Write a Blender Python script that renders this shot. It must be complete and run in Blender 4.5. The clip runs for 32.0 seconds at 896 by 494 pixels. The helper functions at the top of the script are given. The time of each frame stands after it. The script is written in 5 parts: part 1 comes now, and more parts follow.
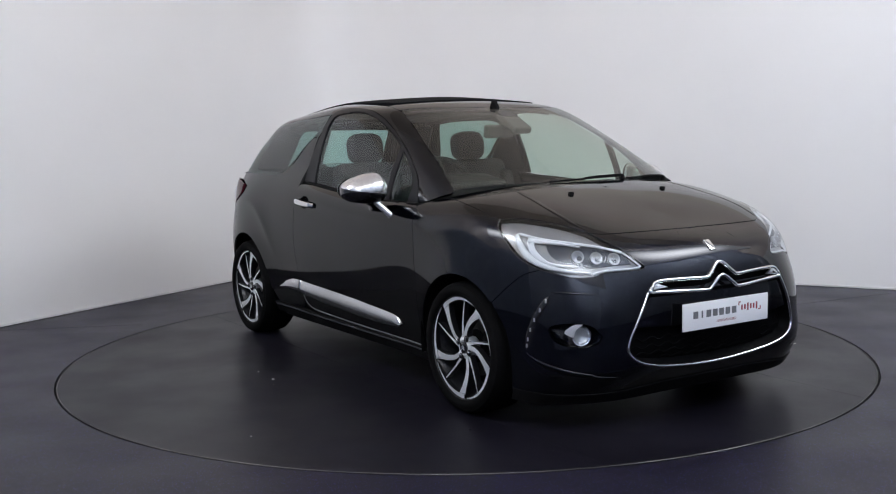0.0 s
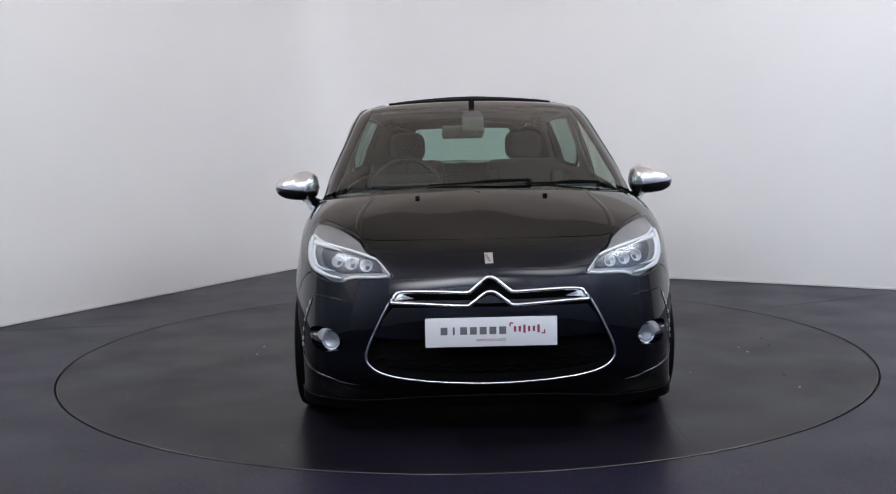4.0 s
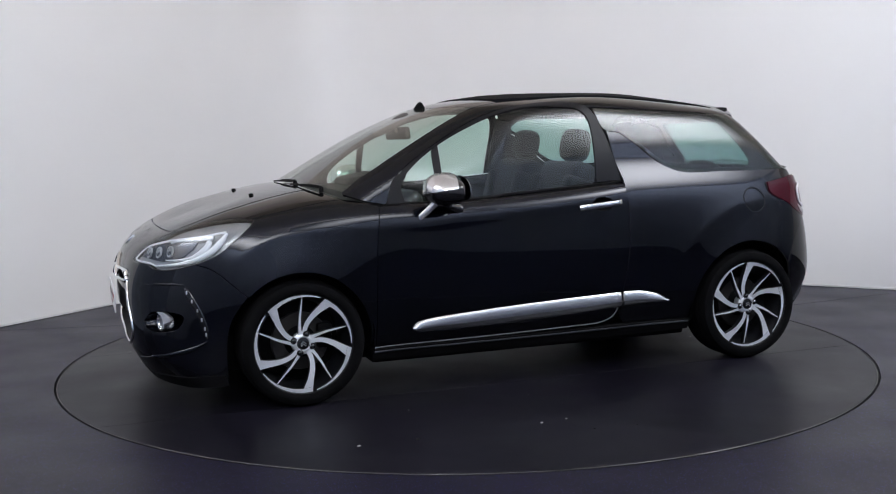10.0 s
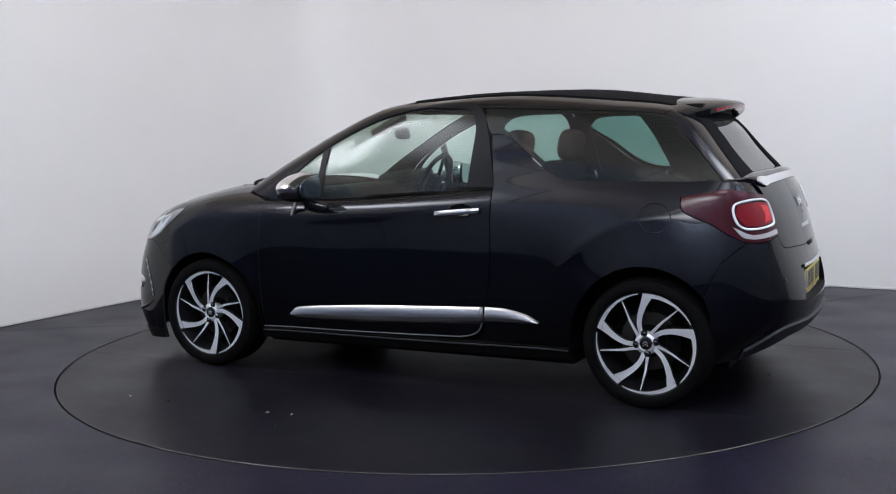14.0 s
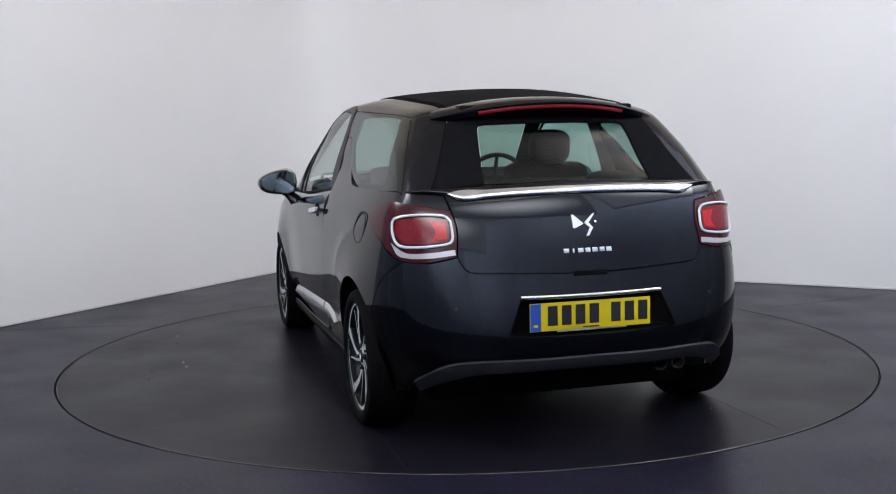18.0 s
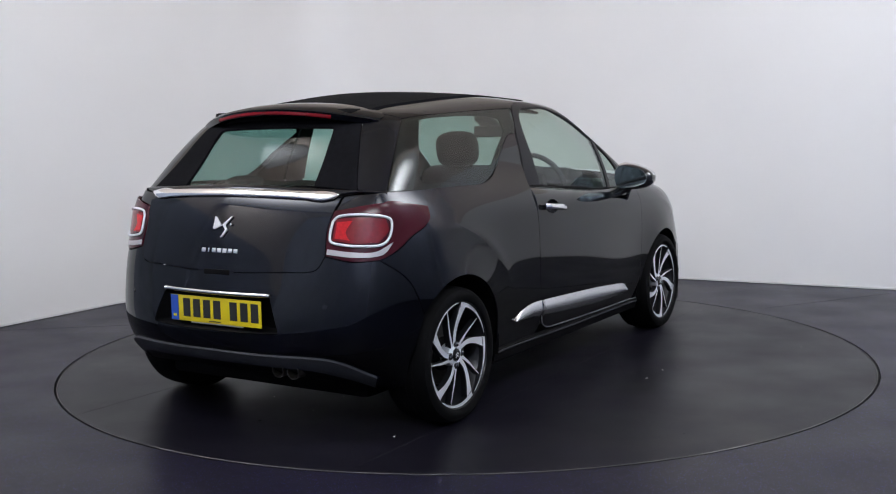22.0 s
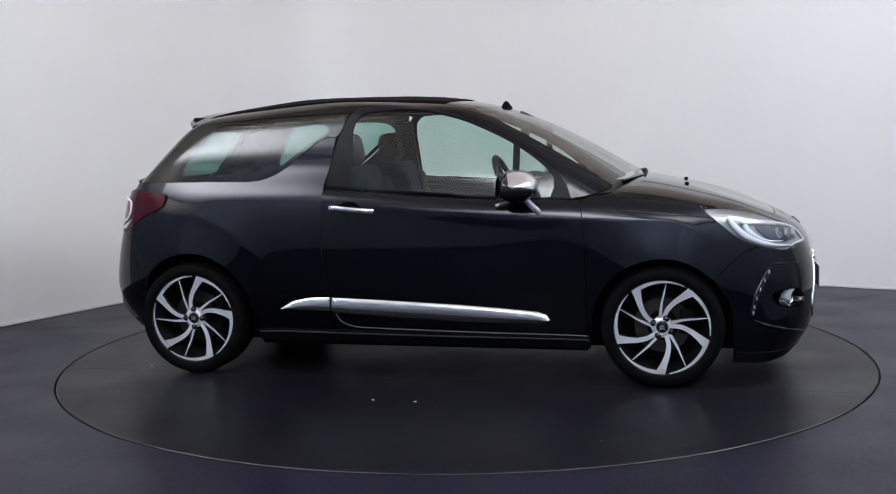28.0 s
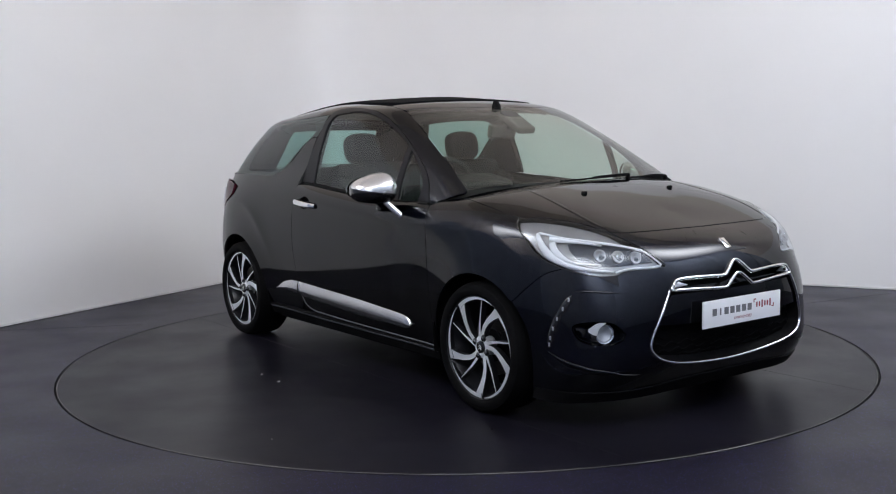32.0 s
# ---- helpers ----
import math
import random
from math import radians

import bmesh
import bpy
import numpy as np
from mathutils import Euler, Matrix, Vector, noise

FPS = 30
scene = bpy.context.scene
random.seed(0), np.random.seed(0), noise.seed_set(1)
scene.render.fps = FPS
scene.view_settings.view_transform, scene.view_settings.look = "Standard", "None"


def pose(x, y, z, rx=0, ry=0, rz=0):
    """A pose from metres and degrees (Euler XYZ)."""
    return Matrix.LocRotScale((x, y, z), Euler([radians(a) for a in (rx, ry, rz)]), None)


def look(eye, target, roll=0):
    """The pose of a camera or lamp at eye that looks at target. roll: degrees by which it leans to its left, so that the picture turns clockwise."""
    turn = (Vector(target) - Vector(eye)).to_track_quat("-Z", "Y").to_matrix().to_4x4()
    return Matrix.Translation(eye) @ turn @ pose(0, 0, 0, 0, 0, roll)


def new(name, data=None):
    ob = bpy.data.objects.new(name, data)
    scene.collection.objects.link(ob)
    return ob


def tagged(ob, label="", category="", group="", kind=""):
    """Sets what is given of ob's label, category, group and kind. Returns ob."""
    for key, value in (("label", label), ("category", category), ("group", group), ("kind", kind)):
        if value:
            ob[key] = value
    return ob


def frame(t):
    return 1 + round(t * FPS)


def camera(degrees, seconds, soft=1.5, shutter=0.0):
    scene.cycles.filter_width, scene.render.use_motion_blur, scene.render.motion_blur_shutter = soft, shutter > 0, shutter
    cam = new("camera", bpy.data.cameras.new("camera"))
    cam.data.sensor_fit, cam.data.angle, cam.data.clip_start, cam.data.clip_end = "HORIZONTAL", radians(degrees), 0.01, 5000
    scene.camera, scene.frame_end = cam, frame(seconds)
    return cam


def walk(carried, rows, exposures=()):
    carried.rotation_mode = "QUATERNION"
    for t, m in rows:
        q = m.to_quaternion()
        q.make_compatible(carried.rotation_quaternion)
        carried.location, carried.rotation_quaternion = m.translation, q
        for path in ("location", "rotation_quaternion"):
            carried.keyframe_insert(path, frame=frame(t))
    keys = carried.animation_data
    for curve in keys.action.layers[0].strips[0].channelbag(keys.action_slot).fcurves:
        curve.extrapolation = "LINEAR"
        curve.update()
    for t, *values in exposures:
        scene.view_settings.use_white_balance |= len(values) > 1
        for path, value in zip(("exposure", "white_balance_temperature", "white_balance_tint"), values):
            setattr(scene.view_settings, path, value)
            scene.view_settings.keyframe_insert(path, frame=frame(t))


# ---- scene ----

from mathutils.bvhtree import BVHTree
from mathutils.interpolate import poly_3d_calc

# ---------------------------------------------------------------- camera
cam = camera(46.65, 32.0, soft=1.1)
EYE, AIM, ROLL = (0.0, -5.969, 1.258), (-0.0833, -0.0055, 0.6035), -1.183
walk(cam, [(0.0, look(EYE, AIM, ROLL)), (32.0, look(EYE, AIM, ROLL))])

# ---------------------------------------------------------------- light
scene.view_settings.exposure = 0.60
world = bpy.data.worlds.new("studio_air")
scene.world = world
world.use_nodes = True
world.node_tree.nodes["Background"].inputs[0].default_value = (0.02, 0.02, 0.022, 1)
world.node_tree.nodes["Background"].inputs[1].default_value = 0.3


# softboxes out of view, placed by their highlights, one along either wall, a long one behind the camera and a small one
# before it: place, aim, width, height, peak radiance; their glowing backs are added fill for ceiling and walls
FILL_GLOW = 28.0
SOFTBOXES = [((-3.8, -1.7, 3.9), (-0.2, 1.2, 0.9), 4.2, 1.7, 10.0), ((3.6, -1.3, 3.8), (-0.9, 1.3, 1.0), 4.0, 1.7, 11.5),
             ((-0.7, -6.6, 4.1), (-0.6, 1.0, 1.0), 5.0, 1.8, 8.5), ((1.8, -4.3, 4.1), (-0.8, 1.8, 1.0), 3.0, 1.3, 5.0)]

# ---------------------------------------------------------------- materials


def shader(name, colour, rough=0.5, metal=0.0, coat=0.0, spec=0.5, vary=0.0, vary_scale=6.0, bump=0.0,
           bump_scale=200.0, rough_vary=0.0, coat_rough=0.03):
    m = bpy.data.materials.new(name)
    m.use_nodes = True
    nodes, links = m.node_tree.nodes, m.node_tree.links
    b = nodes["Principled BSDF"]
    b.inputs["Base Color"].default_value = (*colour, 1)
    b.inputs["Roughness"].default_value = rough
    b.inputs["Metallic"].default_value = metal
    b.inputs["Coat Weight"].default_value = coat
    b.inputs["Coat Roughness"].default_value = coat_rough
    b.inputs["Specular IOR Level"].default_value = spec
    place = nodes.new("ShaderNodeTexCoord")
    if vary:
        n = nodes.new("ShaderNodeTexNoise")
        n.inputs["Scale"].default_value, n.inputs["Detail"].default_value = vary_scale, 6
        ramp = nodes.new("ShaderNodeMapRange")
        ramp.inputs["From Min"].default_value, ramp.inputs["From Max"].default_value = 0.3, 0.7
        ramp.inputs["To Min"].default_value, ramp.inputs["To Max"].default_value = 1 - vary, 1 + vary
        mix = nodes.new("ShaderNodeVectorMath")
        mix.operation = "SCALE"
        mix.inputs[0].default_value = colour
        links.new(place.outputs["Object"], n.inputs["Vector"])
        links.new(n.outputs["Fac"], ramp.inputs["Value"])
        links.new(ramp.outputs["Result"], mix.inputs["Scale"])
        links.new(mix.outputs["Vector"], b.inputs["Base Color"])
    if rough_vary:
        n = nodes.new("ShaderNodeTexNoise")
        n.inputs["Scale"].default_value, n.inputs["Detail"].default_value = vary_scale * 1.7, 5
        ramp = nodes.new("ShaderNodeMapRange")
        ramp.inputs["From Min"].default_value, ramp.inputs["From Max"].default_value = 0.3, 0.7
        ramp.inputs["To Min"].default_value, ramp.inputs["To Max"].default_value = rough - rough_vary, rough + rough_vary
        links.new(place.outputs["Object"], n.inputs["Vector"])
        links.new(n.outputs["Fac"], ramp.inputs["Value"])
        links.new(ramp.outputs["Result"], b.inputs["Roughness"])
    if bump:
        n = nodes.new("ShaderNodeTexNoise")
        n.inputs["Scale"].default_value, n.inputs["Detail"].default_value = bump_scale, 4
        bm_node = nodes.new("ShaderNodeBump")
        bm_node.inputs["Strength"].default_value, bm_node.inputs["Distance"].default_value = bump, 0.002
        links.new(place.outputs["Object"], n.inputs["Vector"])
        links.new(n.outputs["Fac"], bm_node.inputs["Height"])
        links.new(bm_node.outputs["Normal"], b.inputs["Normal"])
    return m


def glass(name, tint, gloss_rough=0.02, haze=0.0):
    """Thin pane: tinted see-through sheet with a mirror sheen that grows at grazing angles."""
    m = bpy.data.materials.new(name)
    m.use_nodes = True
    nodes, links = m.node_tree.nodes, m.node_tree.links
    nodes.remove(nodes["Principled BSDF"])
    clear, sheen, mix = nodes.new("ShaderNodeBsdfTransparent"), nodes.new("ShaderNodeBsdfGlossy"), nodes.new("ShaderNodeMixShader")
    edge, power, lift = nodes.new("ShaderNodeLayerWeight"), nodes.new("ShaderNodeMath"), nodes.new("ShaderNodeMath")
    clear.inputs[0].default_value = (*tint, 1)
    sheen.inputs["Roughness"].default_value = gloss_rough
    edge.inputs[0].default_value = 0.5
    power.operation, lift.operation = "POWER", "MULTIPLY_ADD"
    power.inputs[1].default_value = 4.2
    lift.inputs[1].default_value, lift.inputs[2].default_value = 0.93, 0.06
    links.new(edge.outputs["Facing"], power.inputs[0])
    links.new(power.outputs[0], lift.inputs[0])
    links.new(lift.outputs[0], mix.inputs[0])
    links.new(clear.outputs[0], mix.inputs[1])
    links.new(sheen.outputs[0], mix.inputs[2])
    out = mix
    # haze: a warm pale veil painted in for the reflected ceiling
    if haze:
        pale_veil, mix2 = nodes.new("ShaderNodeBsdfDiffuse"), nodes.new("ShaderNodeMixShader")
        pale_veil.inputs[0].default_value = (0.5, 0.47, 0.42, 1)
        mix2.inputs[0].default_value = haze
        links.new(mix.outputs[0], mix2.inputs[1])
        links.new(pale_veil.outputs[0], mix2.inputs[2])
        out = mix2
    links.new(out.outputs[0], nodes["Material Output"].inputs[0])
    return m


PAINT = shader("black_metallic_paint", (0.0054, 0.0067, 0.0120), 0.42, 1.0, 1.0, 0.3, vary=0.15, vary_scale=900, coat_rough=0.05)
PAINT.node_tree.nodes["Principled BSDF"].inputs["Specular Tint"].default_value = (0.14, 0.155, 0.20, 1)
PAINT.node_tree.nodes["Principled BSDF"].inputs["Coat IOR"].default_value = 1.43
GLOSS_BLACK = shader("gloss_black_trim", (0.008, 0.008, 0.010), 0.12, 0, 0.6)
FRAME_BLACK = shader("satin_frame_black", (0.008, 0.008, 0.010), 0.38, 0, 0, 0.18, vary=0.1)
BOLT = shader("dark_chrome_bolt", (0.16, 0.165, 0.18), 0.22, 1.0)
SATIN_BLACK = shader("satin_black_plastic", (0.0035, 0.0035, 0.004), 0.55, 0, 0, 0.08, vary=0.2, bump=0.15, bump_scale=500)
VALANCE = shader("grey_bumper_plastic", (0.03, 0.032, 0.038), 0.55, 0, 0, 0.2, vary=0.1, bump=0.1)
RUBBER = shader("tyre_rubber", (0.003, 0.003, 0.0034), 0.75, 0, 0, 0.08, vary=0.25, vary_scale=20, bump=0.2, bump_scale=300)
CHROME = shader("chrome", (0.86, 0.87, 0.88), 0.07, 1.0)
SATIN_CHROME = shader("satin_chrome", (0.86, 0.87, 0.89), 0.32, 1.0)
MACHINED = shader("machined_alloy", (0.86, 0.88, 0.91), 0.48, 0.7, 0.3, rough_vary=0.05)
RIM_DARK = shader("dark_alloy", (0.010, 0.0105, 0.013), 0.4, 0.3, 0.2)
DISC_STEEL = shader("brake_steel", (0.075, 0.07, 0.066), 0.42, 1.0, vary=0.2)
FABRIC_ROOF = shader("black_roof_canvas", (0.006, 0.006, 0.0075), 0.9, 0, 0, 0.08, vary=0.2, vary_scale=40, bump=0.5, bump_scale=900)
SEAT_CLOTH = shader("dark_seat_cloth", (0.016, 0.016, 0.017), 0.85, 0, 0, 0.25, vary=0.12, vary_scale=30, bump=0.08, bump_scale=400)
INTERIOR = shader("interior_plastic", (0.014, 0.014, 0.015), 0.6, 0, 0, 0.3, vary=0.1, bump=0.05, bump_scale=400)
LINING = shader("headlining", (0.10, 0.095, 0.088), 0.9, 0, 0, 0.2, bump=0.3, bump_scale=500)
WHITE_PLATE = shader("white_plate", (0.86, 0.87, 0.89), 0.3, 0, 0.3, vary=0.02)
YELLOW_PLATE = shader("yellow_plate", (0.78, 0.62, 0.015), 0.32, 0, 0.3, vary=0.03)
BLUE_BAND = shader("blue_plate_band", (0.03, 0.10, 0.48), 0.35)
INK = shader("black_ink", (0.02, 0.02, 0.022), 0.45)
GREY_INK = shader("grey_ink", (0.16, 0.165, 0.175), 0.45)
RED_INK = shader("red_ink", (0.30, 0.06, 0.075), 0.45)
LAMP_RED = shader("tail_lamp_red", (0.20, 0.003, 0.009), 0.15, 0, 0.5, 0.3, vary=0.12, vary_scale=60)
LAMP_LIT_RED = shader("tail_lamp_lit_red", (0.60, 0.010, 0.016), 0.2, 0, 0.4, 0.3, vary=0.15, vary_scale=90)
LAMP_DARK_RED = shader("tail_lamp_dark_red", (0.050, 0.002, 0.008), 0.12, 0, 0.0, 0.35)
LAMP_SILVER = shader("lamp_reflector", (0.85, 0.86, 0.88), 0.3, 0.8)
LAMP_GREY = shader("lamp_inner_grey", (0.50, 0.51, 0.54), 0.3, 0.6)
LAMP_MASK = shader("lamp_mask_grey", (0.045, 0.053, 0.072), 0.3, 0.5, 0.1)
LAMP_BOWL = shader("lamp_bowl_grey", (0.33, 0.335, 0.35), 0.32, 0.6, vary=0.1, vary_scale=12)
LAMP_WHITE = shader("lamp_light_guide", (0.84, 0.86, 0.89), 0.3, 0, 0.4)
BORDER = shader("printed_glass_border", (0.004, 0.004, 0.004), 0.8, 0, 0, 0.1)
CAP_SILVER = shader("polished_silver_cap", (0.82, 0.83, 0.85), 0.24, 0.85, 0.3)
LAMP_LOW_LENS = shader("reversing_lens_grey", (0.52, 0.50, 0.51), 0.3, 0.3)
TRIM_CHROME = shader("brushed_trim_chrome", (0.60, 0.61, 0.63), 0.26, 1.0)
EXHAUST = shader("sooty_exhaust_steel", (0.11, 0.10, 0.09), 0.45, 1.0, vary=0.3, vary_scale=30)
GLASS_CLEAR = glass("clear_lens", (0.93, 0.95, 0.96))
GLASS_FRONT = glass("green_windscreen", (0.76, 0.84, 0.77), 0.02, 0.035)
GLASS_SIDE = glass("green_side_glass", (0.73, 0.875, 0.82), 0.02)
GLASS_DARK = glass("privacy_glass", (0.38, 0.57, 0.53), 0.02)
MIRROR = shader("mirror_glass", (0.42, 0.49, 0.50), 0.02, 1.0)
WALL_PAINT = shader("white_wall_paint", (0.89, 0.885, 0.88), 0.7, 0, 0, 0.3, vary=0.015, vary_scale=1.2, bump=0.05, bump_scale=120)
# for walls out of view, toned to what the car's paint mirrors
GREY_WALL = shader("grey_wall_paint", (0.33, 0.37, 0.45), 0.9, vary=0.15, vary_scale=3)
CEILING_PAINT = shader("warm_ceiling_paint", (0.70, 0.63, 0.57), 0.8, vary=0.05, vary_scale=2)
SKIRTING = shader("skirting_white", (0.8, 0.8, 0.79), 0.4)
GAP_BLACK = shader("floor_joint", (0.008, 0.008, 0.008), 0.8)
DUST = shader("dust_crumb", (0.55, 0.54, 0.52), 0.8)
LAMP_HOUSING = shader("softbox_housing", (0.5, 0.5, 0.5), 0.5)


def vinyl(name, base, flecks):
    """Dark studio vinyl: faint cloudy wear, optional tiny blue and pale flecks, uneven sheen."""
    m = shader(name, base, 0.36, 0, 0, 0.17)
    nodes, links = m.node_tree.nodes, m.node_tree.links
    b = nodes["Principled BSDF"]
    place = nodes.new("ShaderNodeTexCoord")
    cloud = nodes.new("ShaderNodeTexNoise")
    cloud.inputs["Scale"].default_value, cloud.inputs["Detail"].default_value = 1.7, 8
    ramp = nodes.new("ShaderNodeMapRange")
    ramp.inputs["From Min"].default_value, ramp.inputs["From Max"].default_value = 0.3, 0.7
    ramp.inputs["To Min"].default_value, ramp.inputs["To Max"].default_value = 0.70, 1.30
    scale = nodes.new("ShaderNodeVectorMath")
    scale.operation = "SCALE"
    scale.inputs[0].default_value = base
    links.new(place.outputs["Object"], cloud.inputs["Vector"])
    links.new(cloud.outputs["Fac"], ramp.inputs["Value"])
    links.new(ramp.outputs["Result"], scale.inputs["Scale"])
    rough = nodes.new("ShaderNodeMapRange")
    rough.inputs["From Min"].default_value, rough.inputs["From Max"].default_value = 0.3, 0.7
    rough.inputs["To Min"].default_value, rough.inputs["To Max"].default_value = 0.30, 0.45
    links.new(cloud.outputs["Fac"], rough.inputs["Value"])
    links.new(rough.outputs["Result"], b.inputs["Roughness"])
    last = scale.outputs["Vector"]
    if flecks:
        mottle = nodes.new("ShaderNodeTexNoise")
        mottle.inputs["Scale"].default_value, mottle.inputs["Detail"].default_value = 26, 5
        blend = nodes.new("ShaderNodeMapRange")
        blend.inputs["From Min"].default_value, blend.inputs["From Max"].default_value = 0.45, 0.75
        tint = nodes.new("ShaderNodeMix")
        tint.data_type = "RGBA"
        tint.inputs[7].default_value = (base[0] * 2.1, base[1] * 1.8, base[2] * 2.3, 1)
        links.new(place.outputs["Object"], mottle.inputs["Vector"])
        links.new(mottle.outputs["Fac"], blend.inputs["Value"])
        links.new(blend.outputs["Result"], tint.inputs[0])
        links.new(last, tint.inputs[6])
        last = tint.outputs[2]
        for size, colour, limit in ((85.0, (0.05, 0.06, 0.26, 1), 0.17), (64.0, (0.10, 0.06, 0.20, 1), 0.14), (52.0, (0.24, 0.24, 0.30, 1), 0.075)):
            v = nodes.new("ShaderNodeTexVoronoi")
            v.inputs["Scale"].default_value = size
            near = nodes.new("ShaderNodeMath")
            near.operation = "LESS_THAN"
            near.inputs[1].default_value = limit
            pick = nodes.new("ShaderNodeMix")
            pick.data_type = "RGBA"
            pick.inputs[7].default_value = colour
            links.new(place.outputs["Object"], v.inputs["Vector"])
            links.new(v.outputs["Distance"], near.inputs[0])
            links.new(near.outputs[0], pick.inputs[0])
            links.new(last, pick.inputs[6])
            last = pick.outputs[2]
    links.new(last, b.inputs["Base Color"])
    fine = nodes.new("ShaderNodeTexNoise")
    fine.inputs["Scale"].default_value = 260
    relief = nodes.new("ShaderNodeBump")
    relief.inputs["Strength"].default_value, relief.inputs["Distance"].default_value = 0.12, 0.002
    links.new(place.outputs["Object"], fine.inputs["Vector"])
    links.new(fine.outputs["Fac"], relief.inputs["Height"])
    links.new(relief.outputs["Normal"], b.inputs["Normal"])
    return m


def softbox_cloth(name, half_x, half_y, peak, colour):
    """Diffuser cloth lit from behind, also the added ceiling fill: brightest in the middle, fading towards its edges.
    """
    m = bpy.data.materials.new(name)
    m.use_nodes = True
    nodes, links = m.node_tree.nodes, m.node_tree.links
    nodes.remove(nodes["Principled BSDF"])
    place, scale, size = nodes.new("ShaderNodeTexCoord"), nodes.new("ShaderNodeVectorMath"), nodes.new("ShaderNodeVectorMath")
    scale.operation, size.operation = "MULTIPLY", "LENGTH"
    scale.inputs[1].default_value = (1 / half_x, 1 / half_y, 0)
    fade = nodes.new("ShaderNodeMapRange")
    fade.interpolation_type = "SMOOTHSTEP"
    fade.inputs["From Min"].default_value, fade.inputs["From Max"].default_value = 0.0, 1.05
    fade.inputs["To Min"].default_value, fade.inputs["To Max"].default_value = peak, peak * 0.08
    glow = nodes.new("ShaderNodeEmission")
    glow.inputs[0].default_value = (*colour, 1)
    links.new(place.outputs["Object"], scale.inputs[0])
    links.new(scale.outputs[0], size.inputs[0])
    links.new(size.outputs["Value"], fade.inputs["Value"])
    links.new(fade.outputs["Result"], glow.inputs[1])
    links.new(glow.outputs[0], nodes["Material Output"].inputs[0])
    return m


FLOOR_VINYL = vinyl("speckled_floor_vinyl", (0.0094, 0.0090, 0.0145), True)
TABLE_VINYL = vinyl("turntable_vinyl", (0.0068, 0.0062, 0.0108), False)

# ---------------------------------------------------------------- mesh helpers


def mesh_of(name, verts, faces, material, normals=None, smooth=True):
    me = bpy.data.meshes.new(name)
    me.from_pydata([tuple(v) for v in verts], [], faces)
    me.materials.append(material)
    for p in me.polygons:
        p.use_smooth = smooth
    if normals is not None:
        me.normals_split_custom_set([tuple(n) for face in normals for n in face])
    me.update()
    return me


def put(name, me, parent, label=""):
    ob = new(name, me)
    if parent:
        ob.parent = parent
    return tagged(ob, label)


def part(name, bm, material, parent, label="", smooth=True, sharp=35):
    me = bpy.data.meshes.new(name)
    bm.normal_update()
    for e in bm.edges:
        if len(e.link_faces) == 2 and e.calc_face_angle(0) > radians(sharp):
            e.smooth = False
    for f in bm.faces:
        f.smooth = smooth
    bm.to_mesh(me)
    bm.free()
    me.materials.append(material)
    return put(name, me, parent, label)


def box(sx, sy, sz, m=None, bevel=0.0, seg=2):
    bm = bmesh.new()
    bmesh.ops.create_cube(bm, size=1, matrix=(m or Matrix()) @ Matrix.Diagonal((sx, sy, sz, 1)))
    if bevel:
        bmesh.ops.bevel(bm, geom=bm.edges[:], offset=bevel, segments=seg, affect="EDGES", profile=0.6)
    return bm


def pillow(sx, sy, sz, m, p=0.62):
    """A cushion: a ball drawn out towards a block."""
    bm = bmesh.new()
    bmesh.ops.create_uvsphere(bm, u_segments=28, v_segments=18, radius=1)
    for v in bm.verts:
        v.co = Vector([size / 2 * math.copysign(abs(q) ** p, q) for q, size in zip(v.co, (sx, sy, sz))])
    bm.transform(m)
    return bm


def lathe(profile, steps=48, m=None):
    """Turns a list of (radius, y) round the y axis."""
    bm = bmesh.new()
    rings = []
    for r, y in profile:
        rings.append([bm.verts.new((r * math.cos(2 * math.pi * k / steps), y, r * math.sin(2 * math.pi * k / steps)))
                      for k in range(steps)])
    for a, b in zip(rings, rings[1:]):
        for k in range(steps):
            bm.faces.new((a[k], a[(k + 1) % steps], b[(k + 1) % steps], b[k]))
    bmesh.ops.recalc_face_normals(bm, faces=bm.faces[:])
    if m:
        bm.transform(m)
    return bm


def prism(points, depth, bevel=0.0, m=None):
    """A flat outline in x and y, drawn out along z from 0 to depth."""
    bm = bmesh.new()
    low = [bm.verts.new((x, y, 0)) for x, y in points]
    f = bm.faces.new(low)
    top = bmesh.ops.extrude_face_region(bm, geom=[f])["geom"]
    moved = [v for v in top if isinstance(v, bmesh.types.BMVert)]
    bmesh.ops.translate(bm, verts=moved, vec=(0, 0, depth))
    bmesh.ops.recalc_face_normals(bm, faces=bm.faces[:])
    if bevel:
        bmesh.ops.bevel(bm, geom=bm.edges[:], offset=bevel, segments=2, affect="EDGES")
    if m:
        bm.transform(m)
    return bm


def smooth_line(points, steps=8):
    """A rounded line through the points."""
    p = [Vector(q) for q in points]
    if len(p) < 3:
        return [p[0].lerp(p[-1], k / steps) for k in range(steps + 1)]
    p = [p[0] * 2 - p[1]] + p + [p[-1] * 2 - p[-2]]
    out = []
    for a, b, c, d in zip(p, p[1:], p[2:], p[3:]):
        for k in range(steps):
            t = k / steps
            out.append(0.5 * (2 * b + (c - a) * t + (2 * a - 5 * b + 4 * c - d) * t * t + (3 * b - a - 3 * c + d) * t ** 3))
    out.append(p[-2])
    return out


